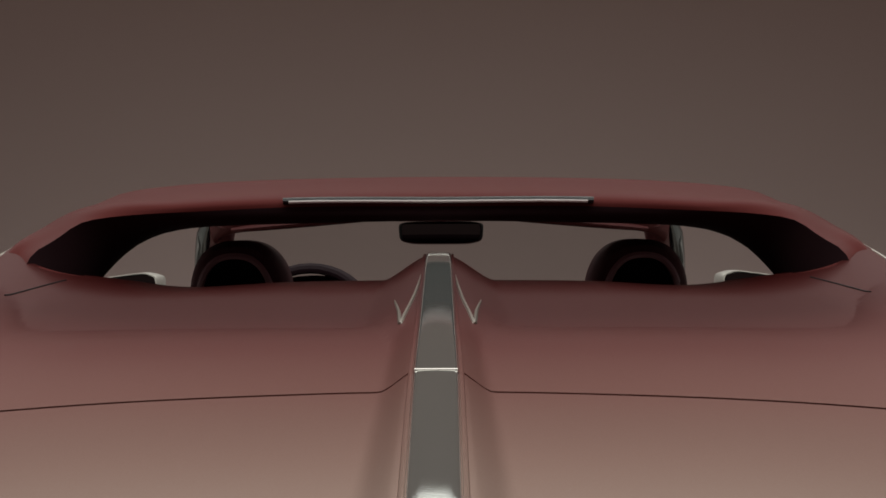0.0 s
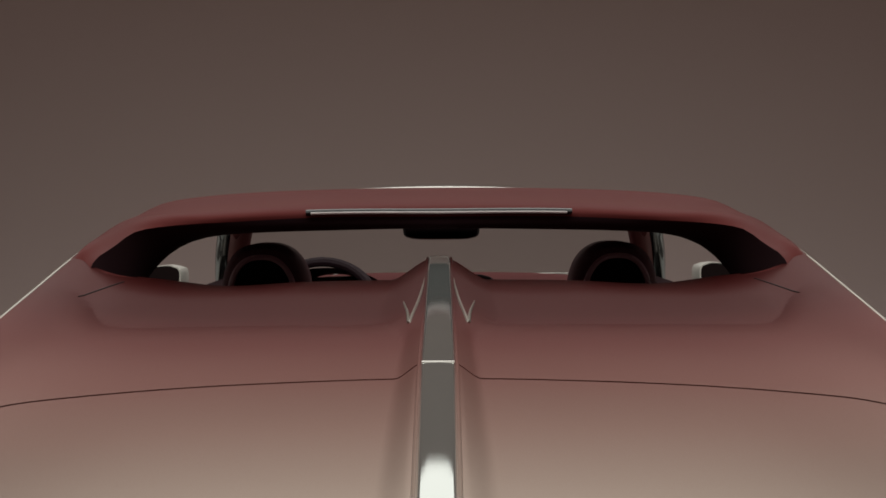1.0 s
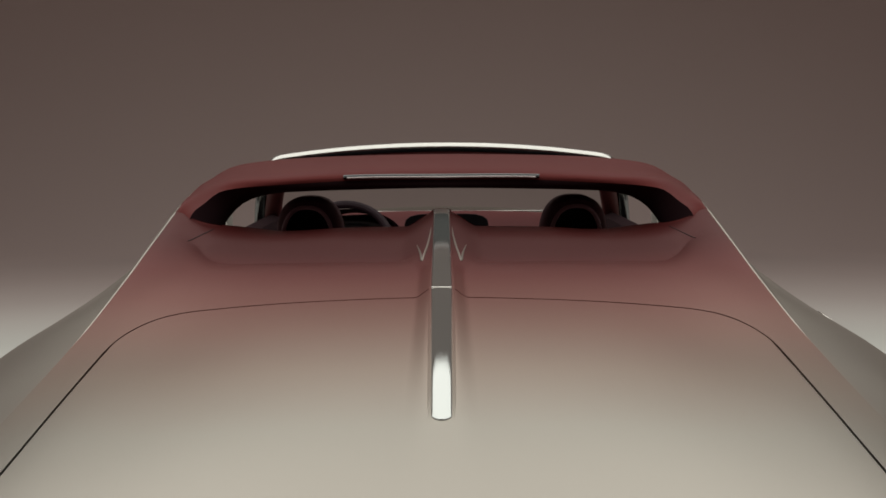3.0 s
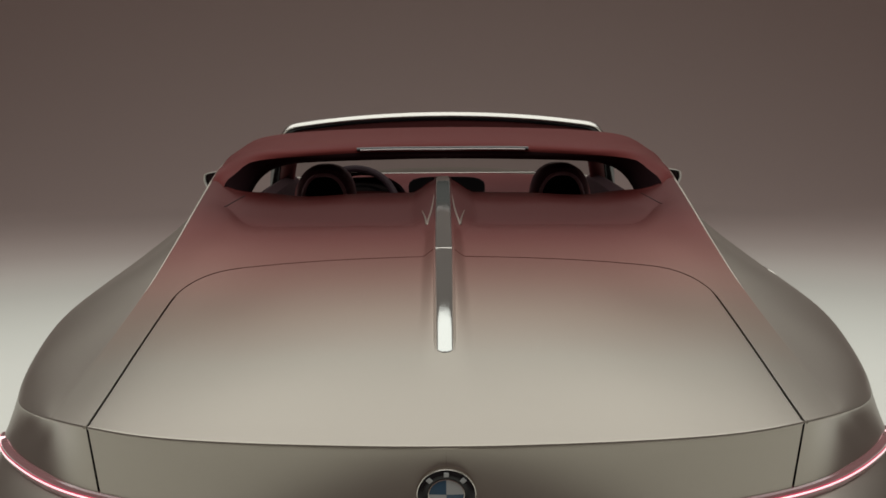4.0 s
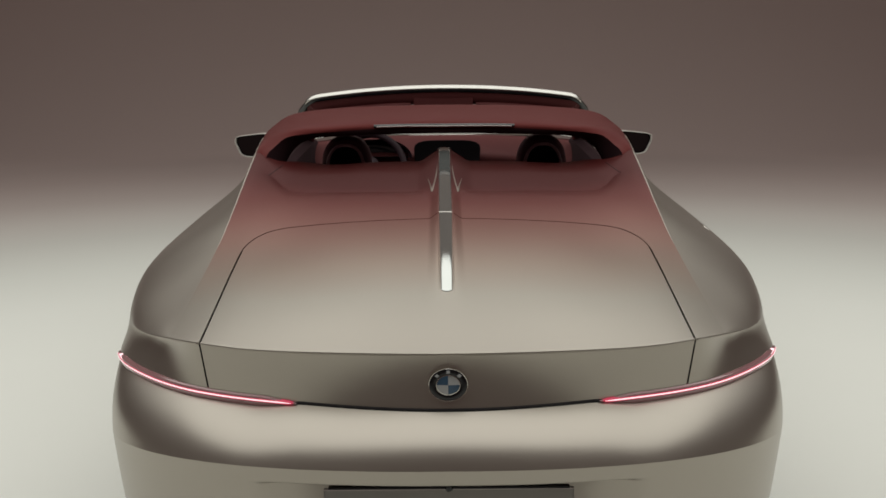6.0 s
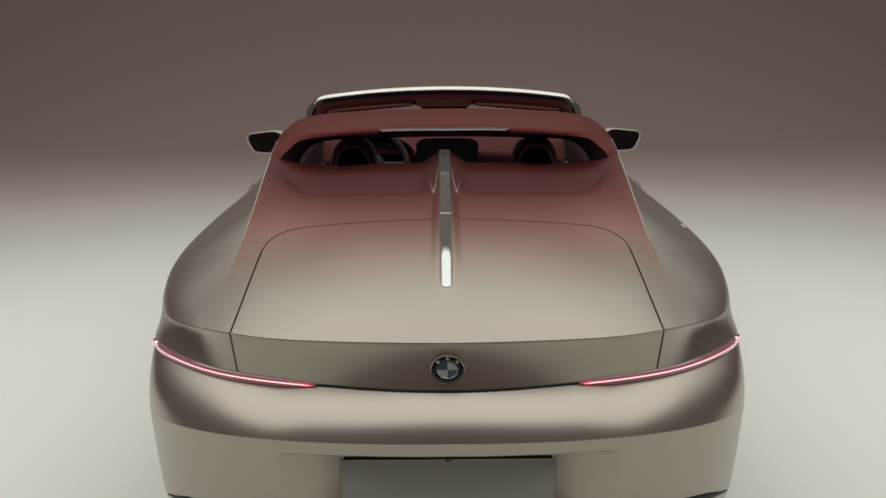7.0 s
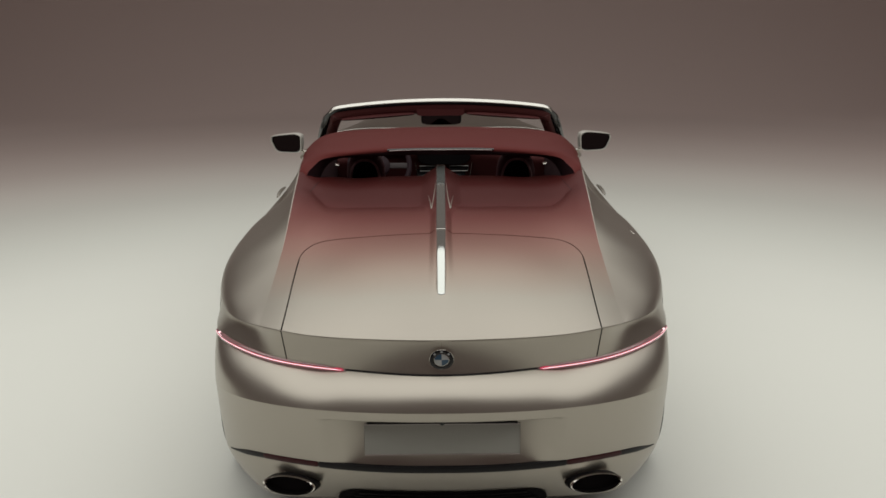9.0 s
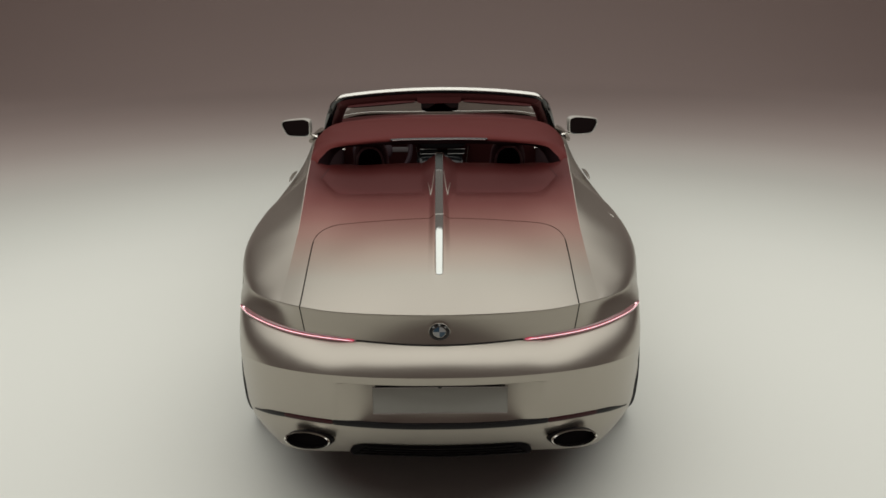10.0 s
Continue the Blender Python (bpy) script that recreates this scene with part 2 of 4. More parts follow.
_across = spline([-0.15] + DECK_X, np.eye(len(DECK_X) + 1))
SPINE = spline([0.20, 0.30, 0.45, 0.60, 0.75, 0.85, 0.93, 1.05, 1.2, 1.5, 1.7, 1.9], [1.0000, 1.0165, 1.0408, 1.0645, 1.0855, 1.0972, 1.1057, 1.1165, 1.1290, 1.1580, 1.1775, 1.187])


def deck(x, y):
    """Height of the rear deck and boot lid, with the ridge along the middle."""
    x, y = np.abs(np.asarray(x, float)), np.asarray(y, float)
    cols = np.moveaxis(_rows(y), -1, 0)
    cols = np.concatenate([cols[1:2], cols])
    flat = (np.moveaxis(_across(x), -1, 0) * cols).sum(0)
    fold = 1.282 + 0.21 * step(0.47, 0.62, x)
    rise, fall = np.clip((y - fold + 0.12) / 0.12, 0, 1) ** 1.8, (1 - np.clip((y - fold) / 0.34, 0, 1)) ** 1.3
    flat = flat - 0.0110 * rise * fall * (1 - step(0.54, 0.655, x)) * step(0.04, 0.11, x)
    wide = 0.048 + 0.044 * step(1.10, 1.36, y)
    q = np.clip((x - 0.0225) / (wide - 0.0225), 0, 1)
    over = SPINE(y) - _rows(y)[..., 0]
    ridge = 0.5 * (over + np.sqrt(over ** 2 + 2.5e-6)) * step(0.16, 0.36, y)
    return flat + ridge * ((1 - q) ** 1.25 * 0.7 + 0.3 * (1 - step(0, 1, q)))


LID = 0.561  # half-width of the boot lid at its front corners


def rear(x):
    """The boot's rear edge in plan."""
    return spline([-0.31, 0, 0.31, 0.56, 0.65, 0.71], [0.098, 0.0534, 0.098, 0.230, 0.318, 0.390])(np.abs(x))


def shut(x):
    """The boot lid's front edge in plan, rounded into its sides."""
    x = np.abs(np.asarray(x, float))
    q = np.clip((x - 0.430) / (LID - 0.430), 0, 1)
    return 0.745 + (0.163 + 0.019 * (1 - step(0.04, 0.34, x))) * np.maximum(1 - q ** 2.6, 0) ** 0.45 + 0.003 * (1 - step(0.02, 0.06, x))


def front(x):
    """The front edge of the rear deck in plan, where the cabin opens."""
    x = np.abs(np.asarray(x, float))
    return 1.755 - 0.125 * step(0.46, 0.63, x) + 0.075 * step(0.628, 0.650, x)


def seam_x(y):
    return 0.553 + (LID - 0.553) * step(0.2, 0.75, y)


EDGE = spline([0.1, 0.35, 0.55, 0.8, 1.05, 1.3, 1.55, 1.8, 2.1], [0.645, 0.645, 0.644, 0.645, 0.652, 0.662, 0.668, 0.670, 0.671])


def edge_x(y):
    """Half-width of the shoulder crease."""
    return EDGE(y)


def surface(name, X, Y, mat, parent, label="", rim=0.012):
    """A panel on the deck's surface from a grid of places, with its edge turned down."""
    Z, e = deck(X, Y), 0.002
    N = np.stack([-(deck(X + e, Y) - deck(X - e, Y)) / (2 * e), -(deck(X, Y + e) - deck(X, Y - e)) / (2 * e), np.ones_like(Z)], -1)
    N /= np.linalg.norm(N, axis=-1, keepdims=True)
    r, c = X.shape
    verts = np.stack([X, Y, Z], -1).reshape(-1, 3)
    faces = grid_faces(r, c)
    ring = [(0, j) for j in range(c)] + [(i, c - 1) for i in range(1, r)] + [(r - 1, j) for j in range(c - 2, -1, -1)] + [(i, 0) for i in range(r - 2, 0, -1)]
    top = np.array([verts[i * c + j] for i, j in ring])
    low = top - (0, 0, rim)
    mid = top.mean(0)
    out = top - mid
    out[:, 2] = 0
    out /= np.linalg.norm(out, axis=1, keepdims=True)
    base, n = len(verts), len(ring)
    verts = np.concatenate([verts, top, low])
    faces += [(base + k, base + n + k, base + n + (k + 1) % n, base + (k + 1) % n) for k in range(n)]
    normals = np.concatenate([N.reshape(-1, 3), out, out])
    if np.cross(verts[1] - verts[0], verts[c] - verts[0])[2] < 0:
        faces = [f[::-1] for f in faces]
    return child(name, mesh_from(name, verts, faces, mat, normals), parent, label)


def mirrored(q):
    q = np.asarray(q)
    return np.concatenate([-q[:0:-1], q])


GAP = 0.0027
# boot lid
xs = mirrored(np.concatenate([[0, 0.008, 0.016, 0.024], np.linspace(0.028, 0.095, 15), np.linspace(0.105, 0.5, 20), 0.57 - 0.07 * np.linspace(0.97, 0, 34) ** 2]) / 0.57)
v = np.linspace(0, 1, 84)[:, None]
s = xs[None, :] * (LID - GAP)
y0, y1 = rear(xs[None, :] * 0.554), shut(s) - GAP
Y = y0 + (y1 - y0) * v
X = xs[None, :] * (seam_x(Y) - GAP)
lid = surface("boot_lid", X, Y, PAINT, car, "silver boot lid fading to red-brown at its front edge", 0.007)
# rear deck ahead of the lid
s = xs[None, :] * LID
y0, y1 = shut(s) + GAP, front(s)
Y = y0 + (y1 - y0) * v
X = xs[None, :] * (seam_x(Y) + GAP)
surface("rear_deck", X, Y, PAINT, car, "red-brown rear deck with a raised central ridge")
# shoulders beside the lid and deck
for side in (-1, 1):
    u = np.linspace(0, 1, 14)[None, :]
    v2 = np.linspace(0, 1, 120)[:, None]
    y0, y1 = rear(0.555 + 0.090 * u), front(0.57 + 0.09 * u)
    Y = y0 + (y1 - y0) * v2
    X = (seam_x(Y) + GAP) * (1 - u) + u * edge_x(Y)
    surface("shoulder_panel", side * X, Y, PAINT, car, "narrow shoulder fading from silver to red-brown", 0.004)

# ---- the car: sides, tail and nose as one hull of stacked lines ----
LINE_TOP = [(0, 0.0534, 0.9814), (0.31, 0.098, 0.972), (0.56, 0.23, 0.951), (0.712, 0.393, 0.919), (0.812, 0.575, 0.886), (0.889, 0.8, 0.858), (0.938, 1.1, 0.862), (0.917, 1.6, 0.902), (0.832, 2.3, 0.955), (.85, 3.20, .95), (.88, 3.90, .86), (.70, 4.56, .74), (0, 4.80, .74)]
LINE_HIP = [(0, 0.0534, 0.9814), (0.31, 0.098, 0.972), (0.56, 0.23, 0.951), (0.712, 0.393, 0.919), (0.790, 0.557, 0.936), (0.872, 0.78, 0.949), (0.945, 1.1, 0.962), (0.912, 1.6, 0.967), (0.832, 2.3, 0.965), (.85, 3.20, .96), (.88, 3.90, .86), (.70, 4.56, .74), (0, 4.80, .74)]
LINE_LAMP = [(0, .030, .865), (0.333, 0.1115, 0.853), (0.586, 0.2475, 0.8339), (0.754, 0.428, 0.8114), (0.872, 0.6395, 0.7933), (0.914, 0.88, 0.783), (.936, 1.10, .775), (.930, 1.60, .78), (0.875, 2.3, 0.79), (.89, 3.20, .78), (.93, 3.90, .74), (.74, 4.62, .62), (0, 4.86, .62)]
LINE_MID = [(0, -0.0666, 0.7747), (0.35, 0.0043, 0.7508), (0.6067, 0.1378, 0.7176), (0.7804, 0.3176, 0.6777), (0.879, 0.5781, 0.6226), (0.908, 0.8329, 0.5903), (.942, 1.10, .59), (.925, 1.60, .60), (0.875, 2.3, 0.6), (.90, 3.20, .60), (.95, 3.90, .58), (.75, 4.63, .50), (0, 4.87, .50)]
LINE_LOW = [(0, -0.0043, 0.5356), (0.3255, 0.0421, 0.5235), (0.5615, 0.1639, 0.4896), (0.7287, 0.3074, 0.4421), (0.855, 0.556, 0.366), (0.912, 0.86, 0.37), (.928, 1.10, .38), (.905, 1.60, .38), (.89, 2.30, .38), (.90, 3.20, .38), (.94, 3.90, .38), (.74, 4.62, .36), (0, 4.85, .36)]
LINE_SILL = [(0, .14, .330), (.33, .17, .325), (.53, .25, .285), (.675, .38, .235), (.785, .60, .21), (.885, .87, .20), (.895, 1.10, .19), (.87, 1.60, .18), (.86, 2.30, .17), (.87, 3.20, .17), (.89, 3.90, .18), (.70, 4.55, .19), (0, 4.75, .19)]
STATIONS = np.cumsum([0] + [math.dist(a[:2], b[:2]) for a, b in zip(LINE_MID, LINE_MID[1:])])
STATIONS = STATIONS / STATIONS[-1]


def line(points):
    """A smooth line round half the car from tail to nose."""
    p = np.array(points, float)
    k = np.concatenate([[-STATIONS[1]], STATIONS, [2 - STATIONS[-2]]])
    p = np.concatenate([[p[1] * (-1, 1, 1)], p, [p[-2] * (-1, 1, 1)]])
    return spline(k, p)


FREE_TOP, HIP, LAMPS, MID, LOW, SILL = (line(q) for q in (LINE_TOP, LINE_HIP, LINE_LAMP, LINE_MID, LINE_LOW, LINE_SILL))


def TOP(c):
    """The top line of the sides; at the tail it is the boot's rear edge."""
    p = FREE_TOP(c)
    x = np.minimum(np.abs(p[:, 0]), 0.74)
    edge = np.stack([p[:, 0], rear(x), deck(x, rear(x))], -1)
    k = step(0.60, 0.72, np.abs(p[:, 0]))[:, None] + (p[:, 1:2] > 1.0)
    return edge * (1 - np.minimum(k, 1)) + p * np.minimum(k, 1)


COLS = np.concatenate([np.linspace(0, STATIONS[7], 130), np.linspace(STATIONS[7], 1, 70)[1:]])
WHEELS = [(1.20, 0.345), (3.95, 0.345)]


def bowed(a, b, out, n):
    """Rows from line a to line b, bulging outwards in plan."""
    t = np.linspace(0, 1, n)[:, None, None]
    p, q = a(COLS)[None], b(COLS)[None]
    d = MID(COLS + 1e-4) - MID(COLS - 1e-4)
    nrm = np.stack([d[:, 1], -d[:, 0], 0 * d[:, 0]], -1)
    nrm /= np.linalg.norm(nrm, axis=1, keepdims=True)
    return p + (q - p) * t + nrm[None] * (4 * t * (1 - t)) * out


def shelf(a, b, n):
    """Rows from line a to line b that start out flat and end upright, like a shelf."""
    t = np.linspace(0, 1, n)[:, None, None]
    p, q = a(COLS)[None], b(COLS)[None]
    p = p - np.array([0, 0, 0.013]) * (step(INNER - 0.004, INNER + 0.02, COLS) * (1 - step(OUTER, STATIONS[5], COLS)))[None, :, None]
    down = 1 - (1 - t) ** 1.5
    bend = 2.5
    upright = step(STATIONS[2], 0.5 * (STATIONS[3] + STATIONS[4]), COLS)[None, :, None]
    out = (0.50 * (1 - (1 - down) ** bend) + 0.50 * down) * (1 - upright) + (0.85 * (1 - (1 - down) ** 3.5) + 0.15 * down) * upright
    return np.concatenate([p[..., :2] + (q - p)[..., :2] * out, p[..., 2:] + (q - p)[..., 2:] * down], -1)


def hull(name, rows, mat, parent, label, side, arches=True):
    r, c, _ = rows.shape
    p = rows * (side, 1, 1)
    faces = []
    for f in grid_faces(r, c, flip=side > 0):
        m = p.reshape(-1, 3)[list(f)].mean(0)
        if arches and abs(m[0]) > 0.6 and any(math.hypot(m[1] - wy, m[2] - wz) < 0.372 for wy, wz in WHEELS):
            continue
        faces.append(f)
    return child(name, mesh_from(name, p.reshape(-1, 3), faces, mat), parent, label)


def cut(rows, a, b):
    return rows[:, (COLS >= a - 1e-9) & (COLS <= b + 1e-9)]


def column_at_x(fn, x):
    """The station at which a line of the tail reaches that half-width."""
    q = np.linspace(0, STATIONS[5], 800)
    return float(np.interp(x, fn(q)[:, 0], q))


INNER, OUTER = column_at_x(LAMPS, 0.322), STATIONS[4]  # ends of the light strip
SEAM, SEAM_LOW, GAP_C = column_at_x(TOP, 0.555), column_at_x(LAMPS, 0.536), 0.00050
plate_rows = bowed(MID, LOW, 0.003, 90)
t90 = np.linspace(0, 1, 90)[:, None]
sink = 0.105 * (1 - t90) ** 0.62 * (1 - step(0.24, 0.42, plate_rows[..., 0])) * step(0.15, 0.19, t90) * (COLS < STATIONS[4])[None]
plate_rows[..., 1] += sink
for side in (-1, 1):
    for name, c0, c1, d0, d1, parent, label in (
            ("lid_tail", 0, SEAM - GAP_C, 0, SEAM_LOW - GAP_C, lid, "silver rear face of the boot lid"),
            ("tail_panel", SEAM + GAP_C, STATIONS[5], SEAM_LOW + GAP_C, STATIONS[5], car, "silver corner panel between boot and light strip")):
        t = np.linspace(0, 1, 60)
        hi, lo = TOP(c0 + (c1 - c0) * t), LAMPS(d0 + (d1 - d0) * t)
        u = np.linspace(0, 1, 22)[:, None, None] ** 2
        rows = hi[None] * (1 - u) + lo[None] * u
        d = np.gradient(rows, axis=1)
        nrm = np.stack([d[..., 1], -d[..., 0], 0 * d[..., 0]], -1)
        nrm /= np.linalg.norm(nrm, axis=-1, keepdims=True)
        if name == "lid_tail":
            sunk = 0.020 * (1 - step(0.18, 0.50, rows[..., :1])) * u ** 0.8 * (1 - u)
        else:
            fade = 1 - step(0.75 * STATIONS[3] + 0.25 * STATIONS[4], 0.7 * STATIONS[4] + 0.3 * STATIONS[5], c0 + (c1 - c0) * t)
            sunk = 0.068 * (step(0.0, 0.30, t) * fade)[None, :, None] * u ** 0.3 * (1 - u)
        rows = rows - nrm * sunk
        hull(name, rows, METAL_PAINT, parent, label, side, False)
    hull("side_panel", cut(bowed(TOP, LAMPS, 0.002, 12), STATIONS[5], 1), METAL_PAINT, car, "silver flank above the wheels", side)
    hull("bumper_shell", shelf(LAMPS, MID, 24), METAL_PAINT, car, "silver rounded body shell below the light strip", side)
    hull("lower_shell", plate_rows, METAL_PAINT, car, "silver lower bumper and door shell with a plate recess", side)
    hull("skirt", bowed(LOW, SILL, 0.014, 14), METAL_PAINT, car, "silver skirt near the ground", side)

# dark depth of the boot lid's shut line
for side in (-1, 1):
    a, b = TOP(np.array([SEAM]))[0], LAMPS(np.array([SEAM_LOW]))[0]
    d = TOP(np.array([SEAM + 1e-3]))[0] - TOP(np.array([SEAM - 1e-3]))[0]
    out = np.array([d[1], -d[0], 0]) / math.hypot(d[0], d[1])
    path = [a * (1 - u) + b * u - out * 0.0065 for u in np.linspace(0.005, 1, 14)]
    yy = np.linspace(float(rear(0.555)) + 0.006, 0.76, 30)
    path = path[::-1] + [np.array([seam_x(q), q, float(deck(seam_x(q), q)) - 0.0075]) for q in yy]
    xx = LID - LID * np.linspace(0.03, 1, 60) ** 2
    path += [np.array([q, float(shut(q)), float(deck(q, shut(q))) - 0.0075]) for q in xx]
    bm = bmesh.new()
    tube(bm, [p * (side, 1, 1) for p in path], 0.0042, 6)
    part("shut_line", bm, FELT, lid, "dark gap round the boot lid")

# fender tops between shoulder and side
for side in (-1, 1):
    m = COLS[(COLS >= SEAM) & (COLS <= STATIONS[9])]
    outer = TOP(m)
    inner = np.stack([np.minimum(0.645, outer[:, 0]), np.clip(outer[:, 1], rear(0.645), 1.63), 0 * m], -1)
    inner[:, 1] = np.where(outer[:, 0] < 0.645, outer[:, 1], inner[:, 1])
    inner[:, 0] = np.where(inner[:, 0] >= 0.645, edge_x(inner[:, 1]), inner[:, 0])
    inner[:, 2] = deck(inner[:, 0], inner[:, 1])
    late = step(1.5, 1.95, outer[:, 1])[:, None]
    inner = inner * (1 - late) + late * np.stack([0 * m + 0.69, outer[:, 1], outer[:, 2] + 0.045], -1)
    t = np.linspace(0, 1, 30)[:, None, None]
    round_ = (step(0.36, 0.66, outer[:, 1]) * (1 - step(1.6, 2.3, outer[:, 1])))[:, None]
    mid = (inner + outer) / 2 + np.stack([0 * m, 0 * m, (0.36 - 0.34 * step(0.70, 1.05, outer[:, 1])) * (inner[:, 2] - outer[:, 2])], -1)
    ctrl = mid * (1 - round_) + HIP(m) * round_
    waist = step(0.95, 1.45, outer[:, 1])[:, None]
    upper = (inner + 2 * ctrl) / 3 * (1 - waist) + (inner + np.array([0.03, 0, -0.10])) * waist
    lower = (outer + 2 * ctrl) / 3 * (1 - waist) + (ctrl + np.array([-0.02, 0, 0.015])) * waist
    rows = (1 - t) ** 3 * inner[None] + 3 * t * (1 - t) ** 2 * upper[None] + 3 * t ** 2 * (1 - t) * lower[None] + t ** 3 * outer[None]
    N = np.cross(np.gradient(rows, axis=1), np.gradient(rows, axis=0))
    N *= np.sign(N[..., 2:] + 1e-9)
    N /= np.linalg.norm(N, axis=-1, keepdims=True) + 1e-12
    e, a, b = 0.002, inner[:, 0], inner[:, 1]
    D = np.stack([-(deck(a, b) - deck(a - 2 * e, b)) / (2 * e), -(deck(a, b + e) - deck(a, b - e)) / (2 * e), 1 + 0 * a], -1)
    D /= np.linalg.norm(D, axis=-1, keepdims=True)
    w = (1 - t) ** 2 * (1 - step(0.62, 0.85, b))[None, :, None]
    N = N * (1 - w) + D[None] * w
    N /= np.linalg.norm(N, axis=-1, keepdims=True)
    if side > 0:
        near = int(np.argmin(np.abs(rows[15, :, 1] - 1.323)))
        at = int(np.argmin(np.abs(rows[:, near, 0] - 0.850)))
        arc = [Vector(rows[at + a, near + b]) + Vector(N[at + a, near + b]) * 0.0002 for a, b in ((1, -1), (0, 0), (-1, 0))]
        bm = bmesh.new()
        tube(bm, arc, 0.0011, 6)
        part("fuel_flap_edge", bm, CHROME, car, "short pale edge of the fuel flap on the haunch")
    p = rows * (side, 1, 1)
    child("fender_top", mesh_from("fender_top", p.reshape(-1, 3), grid_faces(30, len(m), flip=side > 0), METAL_PAINT, (N * (side, 1, 1)).reshape(-1, 3)), car, "silver haunch over the rear wheel")

# polished edges: boot edge and shoulder crease
bm = bmesh.new()
q = np.linspace(-0.5505, 0.5505, 70)
tube(bm, [(a, b + 0.001, c - 0.0025) for a, b, c in zip(q, rear(q), deck(q, rear(q)))], 0.0032, 8)
part("boot_edge", bm, METAL_PAINT, lid, "rounded rear edge of the boot lid")
for side in (-1, 1):
    c = np.linspace(column_at_x(TOP, 0.5595), column_at_x(TOP, 0.80), 24)
    bm = bmesh.new()
    tube(bm, [(side * a, b + 0.001, z - 0.0025) for a, b, z in TOP(c)], [0.0034 - 0.0030 * k / 23 for k in range(24)], 8)
    part("tail_crease", bm, METAL_PAINT, car, "fine crease fading out above the light strip")
for side in (-1, 1):
    q = np.linspace(0.72, 1.60, 60)
    upper = [(0.6710, 1.66, 1.1980), (0.6715, 1.70, 1.2065), (0.6710, 1.75, 1.2175), (0.6695, 1.79, 1.2265)]
    path = [(side * float(edge_x(b)), b, float(deck(edge_x(b), b)) - 0.002) for b in q] + [(side * a, b, c) for a, b, c in upper]
    bm = bmesh.new()
    tube(bm, path, [0.0006 + 0.0026 * float(step(0.72, 0.95, p[1])) - 0.0012 * float(step(1.55, 1.8, p[1])) for p in path], 8)
    part("shoulder_edge", bm, METAL_PAINT, car, "crisp pale edge along the shoulder")

# ---- spear along the ridge ----
def spear(name, ya, yb, wa, wb, mat, label, tip=False):
    yy = ya + (yb - ya) * np.linspace(0, 1, 40) ** (2.2 if tip else 1)
    w = wa + (wb - wa) * (yy - ya) / (yb - ya)
    if tip:
        w = w * np.sqrt(np.clip(1 - (1 - (yy - ya) / 0.014).clip(0, 1) ** 2, 0.12, 1))
    q = np.array([-1, -0.94, -0.8, -0.4, 0, 0.4, 0.8, 0.94, 1])
    lift = np.array([-0.004, 0.0016, 0.0023, 0.0025, 0.0026, 0.0025, 0.0023, 0.0016, -0.004])
    X, Y = w[:, None] * q[None], yy[:, None] + 0 * q[None]
    Z = deck(0 * X, Y) + lift[None]
    if tip:
        Z[0] -= 0.003
    verts = np.stack([X, Y, Z], -1).reshape(-1, 3)
    child(name, mesh_from(name, verts, grid_faces(40, 9), mat), car, label)


spear("spine_trim", 0.362, 0.9285, 0.0142, 0.0195, TRIM, "polished dark metal strip with pointed end", True)
spear("spine_trim", 0.9335, 1.775, 0.0195, 0.0215, TRIM, "polished dark metal strip on the deck ridge")

for side in (-1, 1):
    q = 0.368 + 1.407 * np.linspace(0, 1, 120) ** 1.6
    w = np.interp(q, [0.362, 0.931, 1.775], [0.0142, 0.0195, 0.0215]) + 0.0020
    bm = bmesh.new()
    tube(bm, [(side * a, b, c) for a, b, c in zip(w, q, deck(0 * q, q))], [0.0022 * min(1, 0.1 + (b - 0.368) / 0.05) for b in q], 8)
    part("spine_edge", bm, PAINT, car, "raised painted edge beside the metal strip")

# added V-shaped silver beads, highlights given as shape, where the ridge flares towards the cabin
for side in (-1, 1):
    knots = [(0.0565, 1.385), (0.0530, 1.345), (0.0485, 1.300), (0.0445, 1.248), (0.0416, 1.203), (0.0378, 1.245), (0.0325, 1.315), (0.0285, 1.400), (0.0260, 1.470), (0.0245, 1.540)]
    at = spline(np.arange(len(knots)), knots)(np.linspace(0, len(knots) - 1, 50))
    bm = bmesh.new()
    tube(bm, [(side * a, b, float(deck(a, b)) + 0.0004) for a, b in at], [0.0004 + 0.0023 * math.sin(math.pi * k / 49) ** 0.6 for k in range(50)], 6)
    part("ridge_glint", bm, METAL_PAINT, car, "added V-shaped silver bead standing in for a glint on the ridge flank")

# ---- roof band ----
BAND_A = [(0, 1.75, 1.264), (0.25, 1.735, 1.263), (0.4, 1.715, 1.256), (0.49, 1.7, 1.251), (0.545, 1.69, 1.245), (0.576, 1.68, 1.236), (0.594, 1.668, 1.221), (0.611, 1.652, 1.206), (0.627, 1.63, 1.191), (0.634, 1.612, 1.168)]
BAND_B = [(0, 1.785, 1.294), (0.25, 1.775, 1.291), (0.41, 1.755, 1.283), (0.505, 1.742, 1.276), (0.57, 1.728, 1.265), (0.606, 1.714, 1.247), (0.626, 1.695, 1.227), (0.642, 1.67, 1.21), (0.654, 1.64, 1.194), (0.657, 1.612, 1.168)]
BAND_C = [(0, 1.95, 1.323), (0.25, 1.945, 1.32), (0.44, 1.94, 1.312), (0.535, 1.935, 1.303), (0.597, 1.92, 1.288), (0.632, 1.9, 1.267), (0.656, 1.865, 1.251), (0.669, 1.79, 1.227), (0.671, 1.7, 1.208), (0.668, 1.62, 1.18)]
